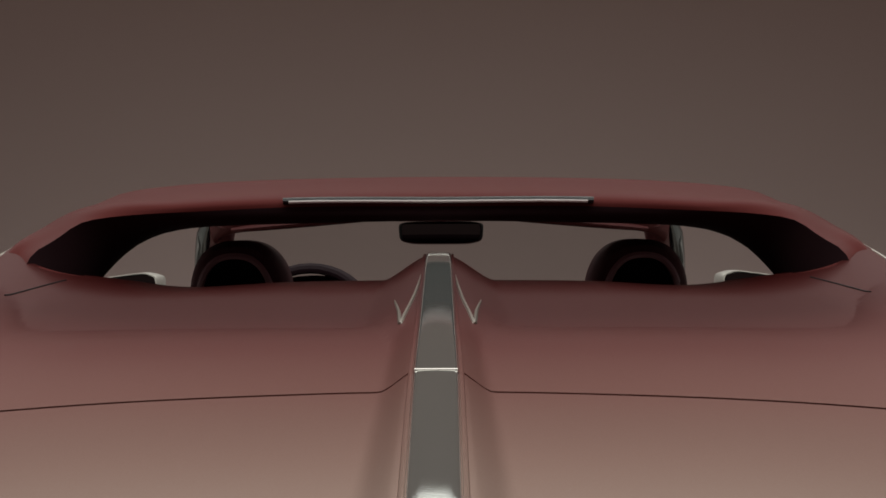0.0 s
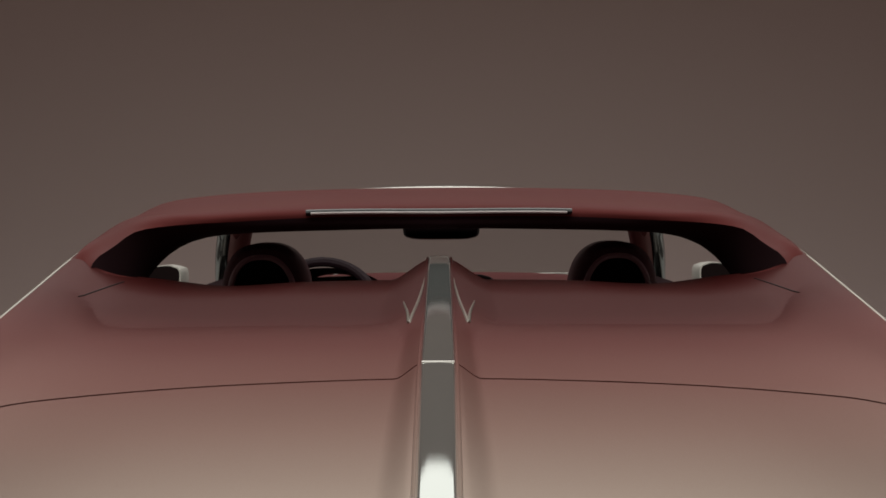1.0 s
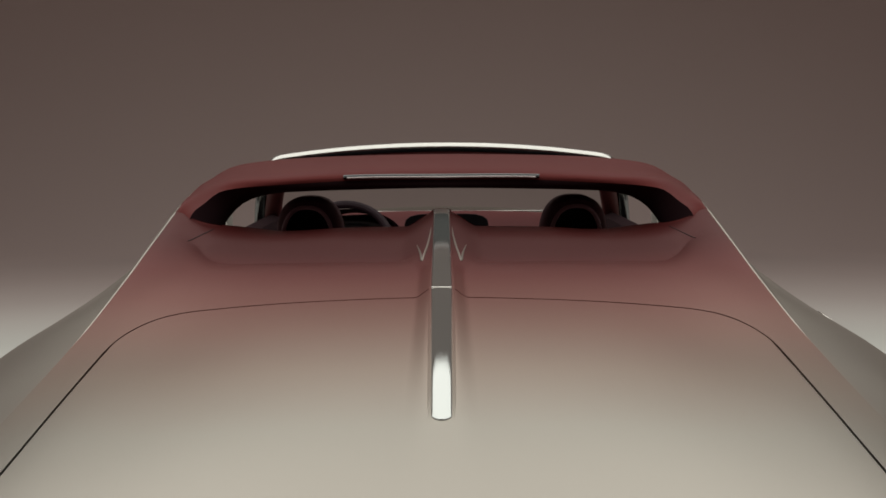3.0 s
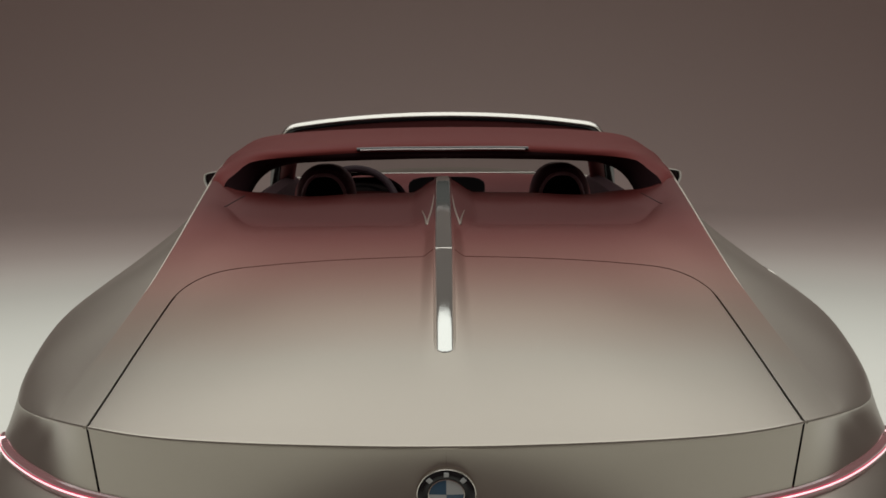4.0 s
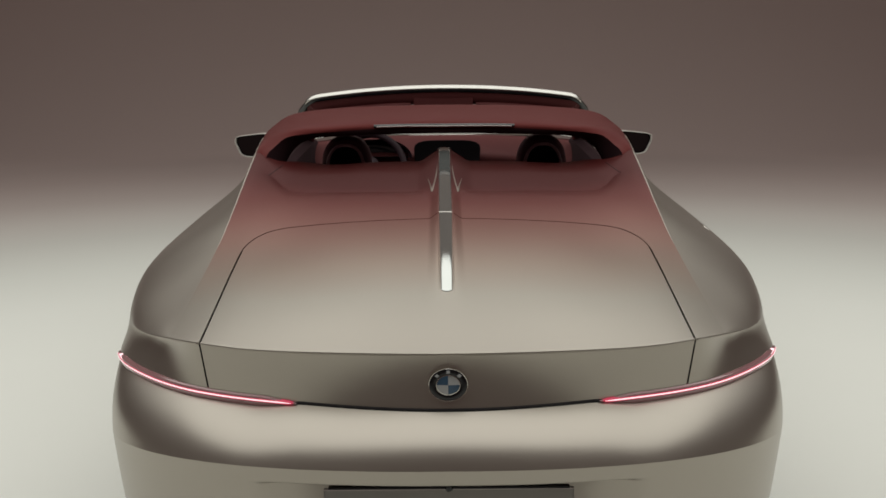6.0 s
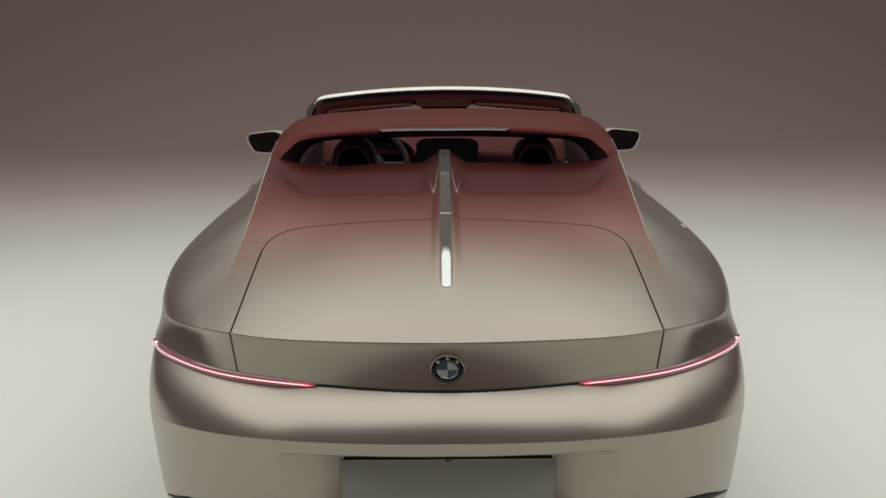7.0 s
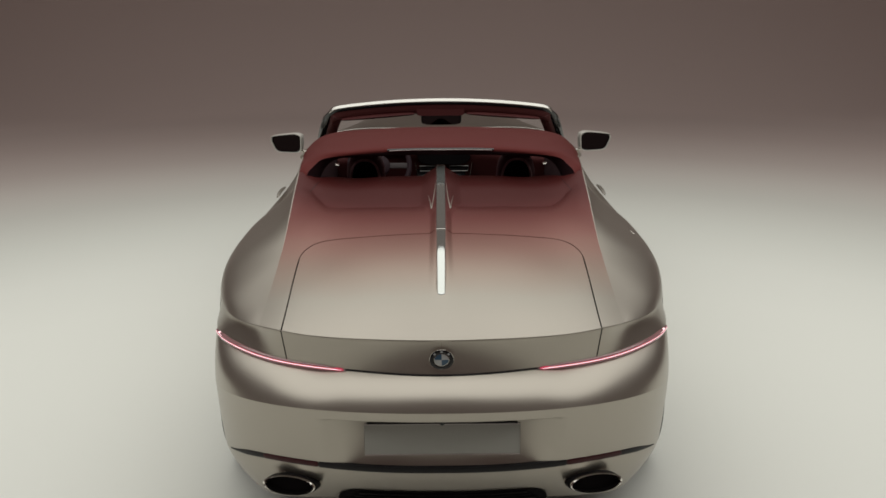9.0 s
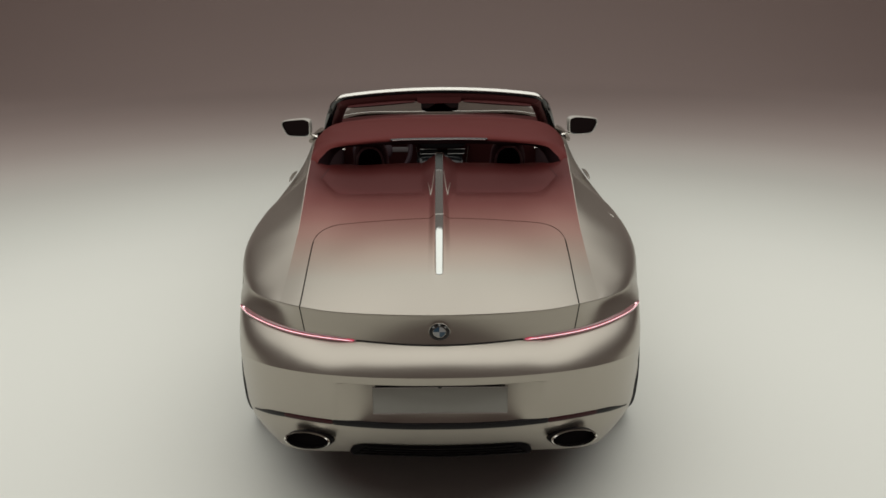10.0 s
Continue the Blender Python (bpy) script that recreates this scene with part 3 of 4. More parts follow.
BAND_D = [(0, 2.1, 1.318), (0.25, 2.1, 1.314), (0.44, 2.095, 1.305), (0.54, 2.09, 1.294), (0.605, 2.08, 1.275), (0.642, 2.06, 1.248), (0.66, 2.02, 1.219), (0.675, 1.95, 1.184), (0.679, 1.86, 1.152), (0.678, 1.76, 1.123)]
BAND_E = [(0, 2.09, 1.275), (.25, 2.09, 1.271), (.42, 2.085, 1.262), (.515, 2.07, 1.250), (.575, 2.05, 1.228), (.602, 2.02, 1.200), (.615, 1.98, 1.170), (.622, 1.92, 1.140), (.626, 1.84, 1.11), (.628, 1.76, 1.08)]
BAND_F = [(0, 1.81, 1.24), (0.25, 1.81, 1.236), (0.4, 1.80, 1.231), (0.475, 1.795, 1.224), (0.528, 1.785, 1.21), (0.555, 1.772, 1.189), (0.572, 1.758, 1.165), (0.584, 1.74, 1.14), (0.594, 1.72, 1.115), (0.60, 1.7, 1.09)]


def half_line(points, n=48):
    p = np.array(points, float)
    k = np.cumsum([0] + [math.dist(a, b) for a, b in zip(p, p[1:])])
    full = spline(np.concatenate([-k[:0:-1], k]), np.concatenate([p[:0:-1] * (-1, 1, 1), p]))
    return full(np.linspace(-k[-1], k[-1], n))


def loft(name, lines, n, mat, label, between=6, parent=None):
    """A smooth skin through lines that run across the car."""
    q = np.array([half_line(l, n) for l in lines])
    at = spline(np.arange(len(lines)), q.reshape(len(lines), -1))
    rows = at(np.linspace(0, len(lines) - 1, (len(lines) - 1) * between + 1)).reshape(-1, 3)
    r = (len(lines) - 1) * between + 1
    return child(name, mesh_from(name, rows, grid_faces(r, n), mat), parent or car, label)


band = loft("roof_band", [BAND_A, BAND_B, BAND_C, BAND_D], 70, RED_PAINT, "red-brown painted roof band behind the seats")
loft("band_lining", [BAND_D, BAND_E, BAND_F, BAND_A], 70, LINING, "dark lining inside the roof band", parent=band)


# ---- brake light strip in the roof band ----
bm = bmesh.new()
strip = [p for p in half_line([(a, b - 0.006, c + 0.010) for a, b, c in BAND_A], 140) if abs(p[0]) < 0.262]
tube(bm, strip, 0.0070, 8, flat=0.8)
part("brake_light_housing", bm, GLOSS_BLACK, band, "slim dark housing of the high brake light")
bm = bmesh.new()
strip = [p for p in half_line([(a, b - 0.011, c + 0.008) for a, b, c in BAND_A], 140) if abs(p[0]) < 0.250]
tube(bm, strip, 0.0034, 8, flat=0.9)
part("brake_light", bm, STRIP, band, "slim pale brake light strip")

# rounded lip where the deck meets the cabin, and the rear bulkhead under it
q = np.linspace(-0.622, 0.622, 120)
bm = bmesh.new()
tube(bm, [(a, b - 0.002, c - 0.0115) for a, b, c in zip(q, front(q), deck(q, front(q)))], 0.011, 10)
part("deck_lip", bm, RED_PAINT, car, "rounded red-brown lip of the rear deck")
bm = bmesh.new()
rows_ = [[bm.verts.new((a, b + d, c - e)) for a, b, c in zip(q, front(q), deck(q, front(q)))] for d, e in ((0, 0.015), (0.03, 0.10), (0.05, 0.55))]
for r0, r1 in zip(rows_, rows_[1:]):
    for k in range(len(q) - 1):
        bm.faces.new((r0[k], r0[k + 1], r1[k + 1], r1[k]))
part("rear_bulkhead", bm, DARK_LEATHER, car, "dark trimmed bulkhead behind the seats")
for side in (-1, 1):
    bm = bmesh.new()
    q = np.linspace(0, 1, 16)
    xx, yy = 0.600 - 0.028 * q, 1.466 + 0.150 * q
    tube(bm, [(side * a, b, c + 0.0004) for a, b, c in zip(xx, yy, deck(xx, yy))], 0.0012, 6)
    part("panel_joint", bm, BLACK, car, "fine dark panel joint beside the rear opening")

# bright joint across the spear, and its upper cap
bm = bmesh.new()
tube(bm, [(x, 0.931, float(deck(0, 0.931)) + 0.0014) for x in np.linspace(-0.0185, 0.0185, 7)], 0.0022, 8)
part("spine_joint", bm, CHROME, car, "bright joint across the metal strip")
spear("spine_cap", 1.777, 1.80, 0.0215, 0.019, CHROME, "bright cap at the upper end of the strip")

# ---- light strips round the tail ----
def ribbon(name, fn, a, b, high, low, out, mat, parent, label, side, n=60, taper=(0.02, 0.02)):
    """A raised band along a line of the tail, from station a to b."""
    c = np.linspace(a, b, n)
    p = fn(c)
    d = fn(c + 1e-4) - fn(c - 1e-4)
    nrm = np.stack([d[:, 1], -d[:, 0], 0 * c], -1)
    nrm /= np.linalg.norm(nrm, axis=1, keepdims=True)
    u = np.linspace(0, 1, n)
    w = np.clip(np.minimum(u / taper[0], (1 - u) / taper[1]), 0.12, 1)
    prof = [(1, -0.004), (0.85, 0.6), (0.5, 1.0), (0, 1.0), (-0.5, 1.0), (-0.85, 0.6), (-1, -0.004)]
    rows = []
    for h, o in prof:
        z = np.where(h > 0, h * high, h * low) * w
        rows.append((p + nrm * (out * o if o > 0 else -0.006) + np.stack([0 * z, 0 * z, z], -1)) * (side, 1, 1))
    verts = np.array(rows).reshape(-1, 3)
    return child(name, mesh_from(name, verts, grid_faces(len(prof), n, flip=side > 0), mat), parent, label)


for side in (-1, 1):
    lens = ribbon("tail_light", LAMPS, INNER, OUTER, 0.0105, 0.0190, 0.0060, LAMP_LENS, car, "slim red glowing tail light strip", side, taper=(0.10, 0.14))
    ribbon("light_tube", LAMPS, INNER + 0.001, OUTER - 0.002, 0.0050, 0.0065, 0.0074, LAMP_RED, lens, "glowing red light tube", side, taper=(0.02, 0.30))
    ribbon("light_core", LAMPS, INNER + 0.002, OUTER - 0.003, 0.0025, 0.0025, 0.0086, LAMP_CORE, lens, "pale core of the light tube", side, taper=(0.03, 0.34))
    ribbon("lens_seal", lambda c: LAMPS(c) - np.array([0, 0, 0.0195]), INNER + 0.002, OUTER - 0.006, 0.0018, 0.0018, 0.004, BLACK, lens, "thin dark seal under the lens", side)

    def raised(c):
        return LAMPS(c) + np.array([0, 0, 0.0055])
    ribbon("upper_tube", raised, OUTER - 0.022, OUTER - 0.009, 0.0010, 0.0010, 0.0062, LAMP_CORE, lens, "short upper glowing tube", side, taper=(0.3, 0.3))
    ribbon("tail_groove", LAMPS, -0.0030, INNER + 0.002, 0.004, 0.007, 0.0035, BLACK, car, "dark gap under the boot lid", side, taper=(0.001, 0.04))
    ribbon("tail_trim", LOW, -0.0030, column_at_x(LOW, 0.43), 0.013, 0.013, 0.005, BLACK, car, "black strip across the lower bumper", side, taper=(0.001, 0.01))
    ribbon("reflector", LOW, column_at_x(LOW, 0.425), column_at_x(LOW, 0.64), 0.0125, 0.0125, 0.005, REFLECTOR, car, "dark red reflector in the bumper strip", side, taper=(0.02, 0.02))
    ribbon("tail_trim", LOW, column_at_x(LOW, 0.635), column_at_x(LOW, 0.80), 0.0125, 0.0125, 0.004, BLACK, car, "glossy black tip of the bumper strip", side, taper=(0.02, 0.6))
# ---- round badge as plain shapes ----
badge_at = pose(0, 0.037, 0.919, 84) @ Matrix.Diagonal((1, 0.84, 1, 1))
bm = bmesh.new()
lathe(bm, [(0.0415, -0.012), (0.0415, 0.003), (0.0405, 0.0045), (0.0395, 0.0040), (0.0390, 0.003)], badge_at, 64)
badge = part("badge", bm, CHROME, car, "round badge with dark ring and quartered centre")
bm = bmesh.new()
lathe(bm, [(0.0398, 0.0032), (0.037, 0.0048), (0.029, 0.0052), (0.0250, 0.0040)], badge_at, 64)
part("badge_ring", bm, GLOSS_BLACK, badge, "black ring of the badge")
bm = bmesh.new()
lathe(bm, [(0.0255, 0.0036), (0.0250, 0.0056), (0.0238, 0.0058), (0.0232, 0.0044)], badge_at, 64)
part("badge_rim", bm, CHROME, badge, "bright inner rim")
BADGE_BLUE = material("badge_blue", (0.03, 0.075, 0.13), 0.25, 0.0, 0.5)
BADGE_WHITE = material("badge_white", (0.36, 0.37, 0.37), 0.3, 0.0, 0.5)
for k in range(4):
    bm = bmesh.new()
    c = bm.verts.new(badge_at @ Vector((0, 0, 0.0055)))
    arc = [bm.verts.new(badge_at @ Vector((0.0234 * math.cos(a), 0.0234 * math.sin(a), 0.0042))) for a in np.linspace(k * math.pi / 2, (k + 1) * math.pi / 2, 14)]
    for a, b in zip(arc, arc[1:]):
        bm.faces.new((c, a, b))
    part("badge_quarter", bm, BADGE_WHITE if k % 2 == 0 else BADGE_BLUE, badge, "pale enamel quarter" if k % 2 == 0 else "blue enamel quarter")
for a in (45, 90, 135):
    bm = bmesh.new()
    box(bm, (0.007, 0.0075, 0.0012), badge_at @ pose(0, 0, 0, 0, 0, a - 90) @ pose(0, 0.0325, 0.0054), 0.0004)
    part("badge_mark", bm, BADGE_WHITE, badge, "pale raised mark on the ring")

# ---- plate and its shaded recess ----
bm = bmesh.new()
box(bm, (0.52, 0.010, 0.112), pose(0, 0.006, 0.647, -2), 0.002)
plate = part("plate", bm, PLATE, car, "blank grey plate in the bumper recess")
at = pose(0, 0.006, 0.647, -2)
bm = bmesh.new()
tube(bm, [at @ Vector((a, -0.005, b)) for a, b in ((-0.259, -0.055), (0.259, -0.055), (0.259, 0.055), (-0.259, 0.055))], 0.0016, 6, closed=True)
part("plate_rim", bm, STRIP, plate, "thin pale rim of the plate")
bm = bmesh.new()
box(bm, (0.50, 0.012, 0.005), pose(0, 0.006, 0.706), 0.001)
part("plate_lamp_bar", bm, BLACK, plate, "dark slit above the plate")
bm = bmesh.new()
lathe(bm, [(0.0001, 0.004), (0.006, 0.003), (0.008, 0.0), (0.008, -0.01)], pose(0, -0.003, 0.707, 90), 20)
part("tail_camera", bm, GLOSS_BLACK, plate, "tiny round camera over the plate")

# ---- exhausts ----
for side in (-1, 1):
    m = pose(side * 0.540, 0.134, 0.402, 82, 0, side * 24) @ pose(0, 0, 0, 0, 0, side * -8) @ Matrix.Diagonal((1, 0.325, 1, 1))
    bm = bmesh.new()
    lathe(bm, [(0.0985, -0.004), (0.0992, 0.006), (0.1030, 0.010), (0.1072, 0.007), (0.109, -0.04)], m, 48)
    pipe = part("exhaust", bm, CHROME, car, "oval exhaust with polished rim")
    bm = bmesh.new()
    lathe(bm, [(0.1105, -0.03), (0.1105, -0.001), (0.1085, 0.001)], m, 48)
    part("exhaust_surround", bm, BLACK, pipe, "dark shadow gap round the exhaust")
    bm = bmesh.new()
    rings = lathe(bm, [(0.0982, -0.001), (0.0960, 0.001), (0.093, -0.004), (0.090, -0.012)], m, 48)
    bm.faces.new(rings[-1])
    part("exhaust_bore", bm, FELT, pipe, "shallow black bore closed by a black cap")

# ---- diffuser grille ----
def skirt_point(x, t):
    c = column_at_x(LOW, abs(x))
    a, b = LOW(np.array([c]))[0], SILL(np.array([c]))[0]
    p = a + (b - a) * t
    return Vector((x, p[1] - 0.014, p[2]))


bm = bmesh.new()
nx = 36
rows_ = []
for t, half in ((0.62, 0.300), (0.64, 0.325), (0.70, 0.350), (0.80, 0.366), (0.92, 0.372), (1.04, 0.360)):
    rows_.append([bm.verts.new(skirt_point(x, t) + Vector((0, -0.003, 0))) for x in np.linspace(-half, half, nx)])
for r0, r1 in zip(rows_, rows_[1:]):
    for k in range(nx - 1):
        bm.faces.new((r0[k], r0[k + 1], r1[k + 1], r1[k]))
grille = part("diffuser", bm, FELT, car, "black louvred diffuser below the bumper")
for t in (0.70, 0.79, 0.88, 0.97):
    bm = bmesh.new()
    half = 0.36 - 0.05 * (1.04 - t) / 0.26
    tube(bm, [skirt_point(x, t) + Vector((0, -0.008, 0)) for x in np.linspace(-half, half, 30)], 0.005, 6, flat=0.6)
    part("slat", bm, BLACK, grille)

# ---- underbody and wheels ----
bm = bmesh.new()
box(bm, (1.2, 3.7, 0.05), pose(0, 2.7, 0.20), 0.01)
box(bm, (0.86, 0.75, 0.03), pose(0, 0.62, 0.315), 0.01)
# low unseen box, added only to block light and darken the floor beneath
box(bm, (1.10, 0.70, 0.10), pose(0, 0.90, 0.145), 0.03)
part("underbody", bm, BLACK, car, "black underbody pan with an added unseen box that deepens the shade below")


def wheel(y, side):
    m = pose(side * 0.809, y, 0.345, 0, 90 * side, 0)
    bm = bmesh.new()
    prof = [(0.245, 0.12), (0.262, 0.138), (0.300, 0.143), (0.330, 0.135), (0.343, 0.115), (0.345, 0.06), (0.345, -0.06), (0.343, -0.115), (0.330, -0.135), (0.262, -0.138), (0.245, -0.12)]
    lathe(bm, prof, m, 64)
    w = part("wheel", bm, RUBBER, car, "black tyre on a silver rim")
    bm = bmesh.new()
    lathe(bm, [(0.250, 0.135), (0.244, 0.138), (0.235, 0.120), (0.225, 0.02), (0.225, -0.1)], m, 64)
    part("rim", bm, CHROME, w, "silver wheel rim")
    for k in range(10):
        bm = bmesh.new()
        box(bm, (0.20, 0.032, 0.02), m @ pose(0, 0, 0.105, 0, 0, 36 * k) @ pose(0.13, 0, 0, 0, 6), 0.006)
        part("spoke", bm, CHROME, w)
    bm = bmesh.new()
    rings = lathe(bm, [(0.045, 0.09), (0.045, 0.122), (0.035, 0.13)], m, 24)
    bm.faces.new(rings[-1])
    part("hub", bm, GLOSS_BLACK, w)
    bm = bmesh.new()
    arc = np.linspace(math.radians(-20), math.radians(200), 40)
    rows_ = [[bm.verts.new((side * x, y + r * math.cos(a), 0.345 + r * math.sin(a))) for a in arc] for x, r in ((0.875, 0.385), (0.59, 0.385), (0.58, 0.22))]
    for r0, r1 in zip(rows_, rows_[1:]):
        for k in range(39):
            bm.faces.new((r0[k], r0[k + 1], r1[k + 1], r1[k]))
    part("arch_liner", bm, BLACK, car, "black wheel arch liner")


for y, _ in WHEELS:
    for side in (-1, 1):
        wheel(y, side)

# wheel arch lips
for side in (-1, 1):
    for wy, wz in WHEELS:
        bm = bmesh.new()
        pts = []
        for a in np.linspace(math.radians(-18), math.radians(198), 50):
            y, z = wy + 0.375 * math.cos(a), wz + 0.375 * math.sin(a)
            c = float(np.interp(y, FREE_TOP(COLS)[20:-20, 1], COLS[20:-20]))
            cc = np.array([c])
            zs = [f(cc)[0][2] for f in (SILL, LOW, MID, LAMPS)]
            xs_ = [f(cc)[0][0] for f in (SILL, LOW, MID, LAMPS)]
            pts.append((side * (float(np.interp(z, zs, xs_)) + 0.004), y, z))
        tube(bm, pts, 0.011, 8)
        part("arch_lip", bm, METAL_PAINT, car, "silver wheel arch lip")

# ---- bonnet and cowl ----
BONNET = [
    [(0, 3.69, 1.006), (.35, 3.68, 1.005), (.62, 3.62, 0.996), (.80, 3.42, 0.962), (.86, 3.36, .945)],
    [(0, 3.95, 1.000), (.35, 3.95, 0.990), (.62, 3.92, 0.955), (.80, 3.88, 0.900), (.88, 3.85, .865)],
    [(0, 4.40, 0.920), (.35, 4.38, 0.905), (.55, 4.35, 0.870), (.68, 4.30, 0.840), (.80, 4.28, .79)],
    [(0, 4.80, 0.745), (.30, 4.76, 0.745), (.48, 4.70, 0.745), (.60, 4.63, 0.742), (.70, 4.56, .74)],
]
loft("bonnet", BONNET, 50, METAL_PAINT, "silver bonnet ahead of the windscreen", between=12)
for side in (-1, 1):
    bm = bmesh.new()
    tube(bm, [(side * 0.86, 3.1, 0.955), (side * 0.858, 3.3, 0.95), (side * 0.865, 3.6, 0.915), (side * 0.88, 3.9, 0.862)], 0.014, 8)
    part("wing_edge", bm, METAL_PAINT, car, "silver upper edge of the front wing")

# added tube in place of the bright reflection along the bonnet's rear edge
bm = bmesh.new()
tube(bm, half_line([(0, 3.685, 1.018), (.35, 3.67, 1.017), (.62, 3.61, 1.012), (.70, 3.57, 1.006)], 40), 0.0034, 8, flat=0.7)
part("cowl_glint", bm, FRAME, car, "added aluminium tube standing in for the bright reflection on the bonnet's rear edge")

# ---- windscreen ----
GLASS = bpy.data.materials.new("clear_glass")
GLASS.use_nodes = True
p = GLASS.node_tree.nodes["Principled BSDF"]
p.inputs["Base Color"].default_value, p.inputs["Roughness"].default_value = (0.50, 0.49, 0.48, 1), 0.01
p.inputs["Transmission Weight"].default_value, p.inputs["IOR"].default_value = 1.0, 1.02
HEAD = [(0, 2.865, 1.340), (.25, 2.870, 1.333), (.45, 2.880, 1.317), (.58, 2.888, 1.301), (.640, 2.897, 1.286), (.662, 2.915, 1.268)]


def moved(points, dx, dy, dz):
    return [(max(0, a - dx) if a else 0, b + dy, c + dz) for a, b, c in points]


screen = loft("windscreen_frame", [moved(HEAD, 0, 0.045, 0.003), moved(HEAD, 0, 0.02, 0.008), HEAD, moved(HEAD, 0, -0.007, -0.008), moved(HEAD, 0.003, -0.005, -0.013)], 60, FRAME, "satin silver windscreen frame", between=4)
# black band: dark reflection in the frame's lower half, put into colour
loft("frame_dark_band", [moved(HEAD, 0.003, -0.005, -0.0115), moved(HEAD, 0.0045, -0.0055, -0.019), moved(HEAD, 0.006, -0.003, -0.027)], 60, GLOSS_BLACK, "glossy black band, the dark reflection in the frame's underside put into colour", between=3, parent=screen)
loft("header_trim", [moved(HEAD, 0.006, -0.002, -0.024), moved(HEAD, 0.009, 0.001, -0.036), moved(HEAD, 0.014, 0.012, -0.072), moved(HEAD, 0.02, 0.045, -0.078), moved(HEAD, 0, 0.06, -0.004)], 60, LEATHER, "red-brown trimmed inside of the windscreen header", between=4, parent=screen)
for side in (-1, 1):
    foot, head = Vector((side * 0.765, 3.36, 0.965)), Vector((side * 0.647, 2.925, 1.262))
    mid = (foot + head) / 2 + Vector((side * 0.012, -0.03, 0.035))
    path = [(1 - t) ** 2 * head + 2 * t * (1 - t) * mid + t * t * foot for t in np.linspace(0, 1, 16)]
    bm = bmesh.new()
    tube(bm, path, [0.018 + 0.018 * min(1, k / 3) for k in range(16)], 12, flat=0.8)
    part("pillar", bm, GLOSS_BLACK, screen, "glossy black windscreen pillar")
    bm = bmesh.new()
    tube(bm, [q - Vector((side * 0.040, 0.012, 0.010)) for q in path], 0.036, 12, flat=0.8)
    part("pillar_trim", bm, LEATHER, screen, "red-brown inner trim of the pillar")
    bm = bmesh.new()
    rings = []
    for x in np.linspace(0.155, 0.585, 18):
        f = (x - 0.155) / 0.43
        low = 1.246 - 0.034 * f ** 1.2
        y, slim = 2.878 + 0.012 * f, 0.006 + 0.006 * math.sin(math.pi * f) ** 0.5
        rings.append([Vector((side * x, y + slim * 2.2 * math.cos(a), low + 0.011 + slim * math.sin(a))) for a in np.linspace(0, 2 * math.pi, 11)[:-1]])
    stacked(bm, rings)
    part("sun_visor", bm, LEATHER, screen, "folded slim red-brown sun visor")
bm = bmesh.new()
stacked(bm, [[Vector((w * a, y, z)) for a, w, z in ((-1, 0.140, 1.298), (1, 0.140, 1.298), (1, 0.140, 1.254), (0.92, 0.135, 1.246), (-0.92, 0.135, 1.246), (-1, 0.140, 1.254))] for y in (2.870, 2.880, 2.97)])
part("mirror_mount", bm, LEATHER, screen, "trimmed red-brown sensor housing over the mirror")
at = pose(0.004, 2.925, 1.213, -4)
shell = [(-0.118, -0.022), (-0.122, 0.026), (-0.09, 0.033), (0.09, 0.033), (0.122, 0.026), (0.118, -0.022), (0.08, -0.032), (-0.08, -0.032)]
bm = bmesh.new()
stacked(bm, [outline(shell, at, i, a, 4) for i, a in ((0.06, -0.004), (0.0, 0.004), (0.0, 0.016), (0.25, 0.034))], (False, True))
inner = part("inside_mirror", bm, BLACK, screen, "black frame of the inside mirror")
bm = bmesh.new()
bm.faces.new([bm.verts.new(p) for p in outline(shell, at, 0.07, -0.002, 4)])
part("inside_mirror_glass", bm, MIRROR, inner, "dark mirror glass")
bm = bmesh.new()
tube(bm, [(0.004, 2.945, 1.23), (0, 2.94, 1.262)], 0.012, 10)
part("mirror_stem", bm, BLACK, inner)
top_line = half_line(moved(HEAD, 0.004, 0.04, -0.02), 30)
low_line = half_line([(0, 3.60, 1.03), (.35, 3.57, 1.02), (.60, 3.48, 0.99), (.74, 3.38, 0.965)], 30)
u = np.linspace(0, 1, 8)[:, None, None]
rows_ = top_line[None] * (1 - u) + low_line[None] * u
rows_[..., 2] += 0.02 * np.sin(math.pi * u[..., 0])
pane = child("windscreen", mesh_from("windscreen", rows_.reshape(-1, 3), grid_faces(8, 30), GLASS), screen, "clear windscreen glass")
pane.visible_shadow = False

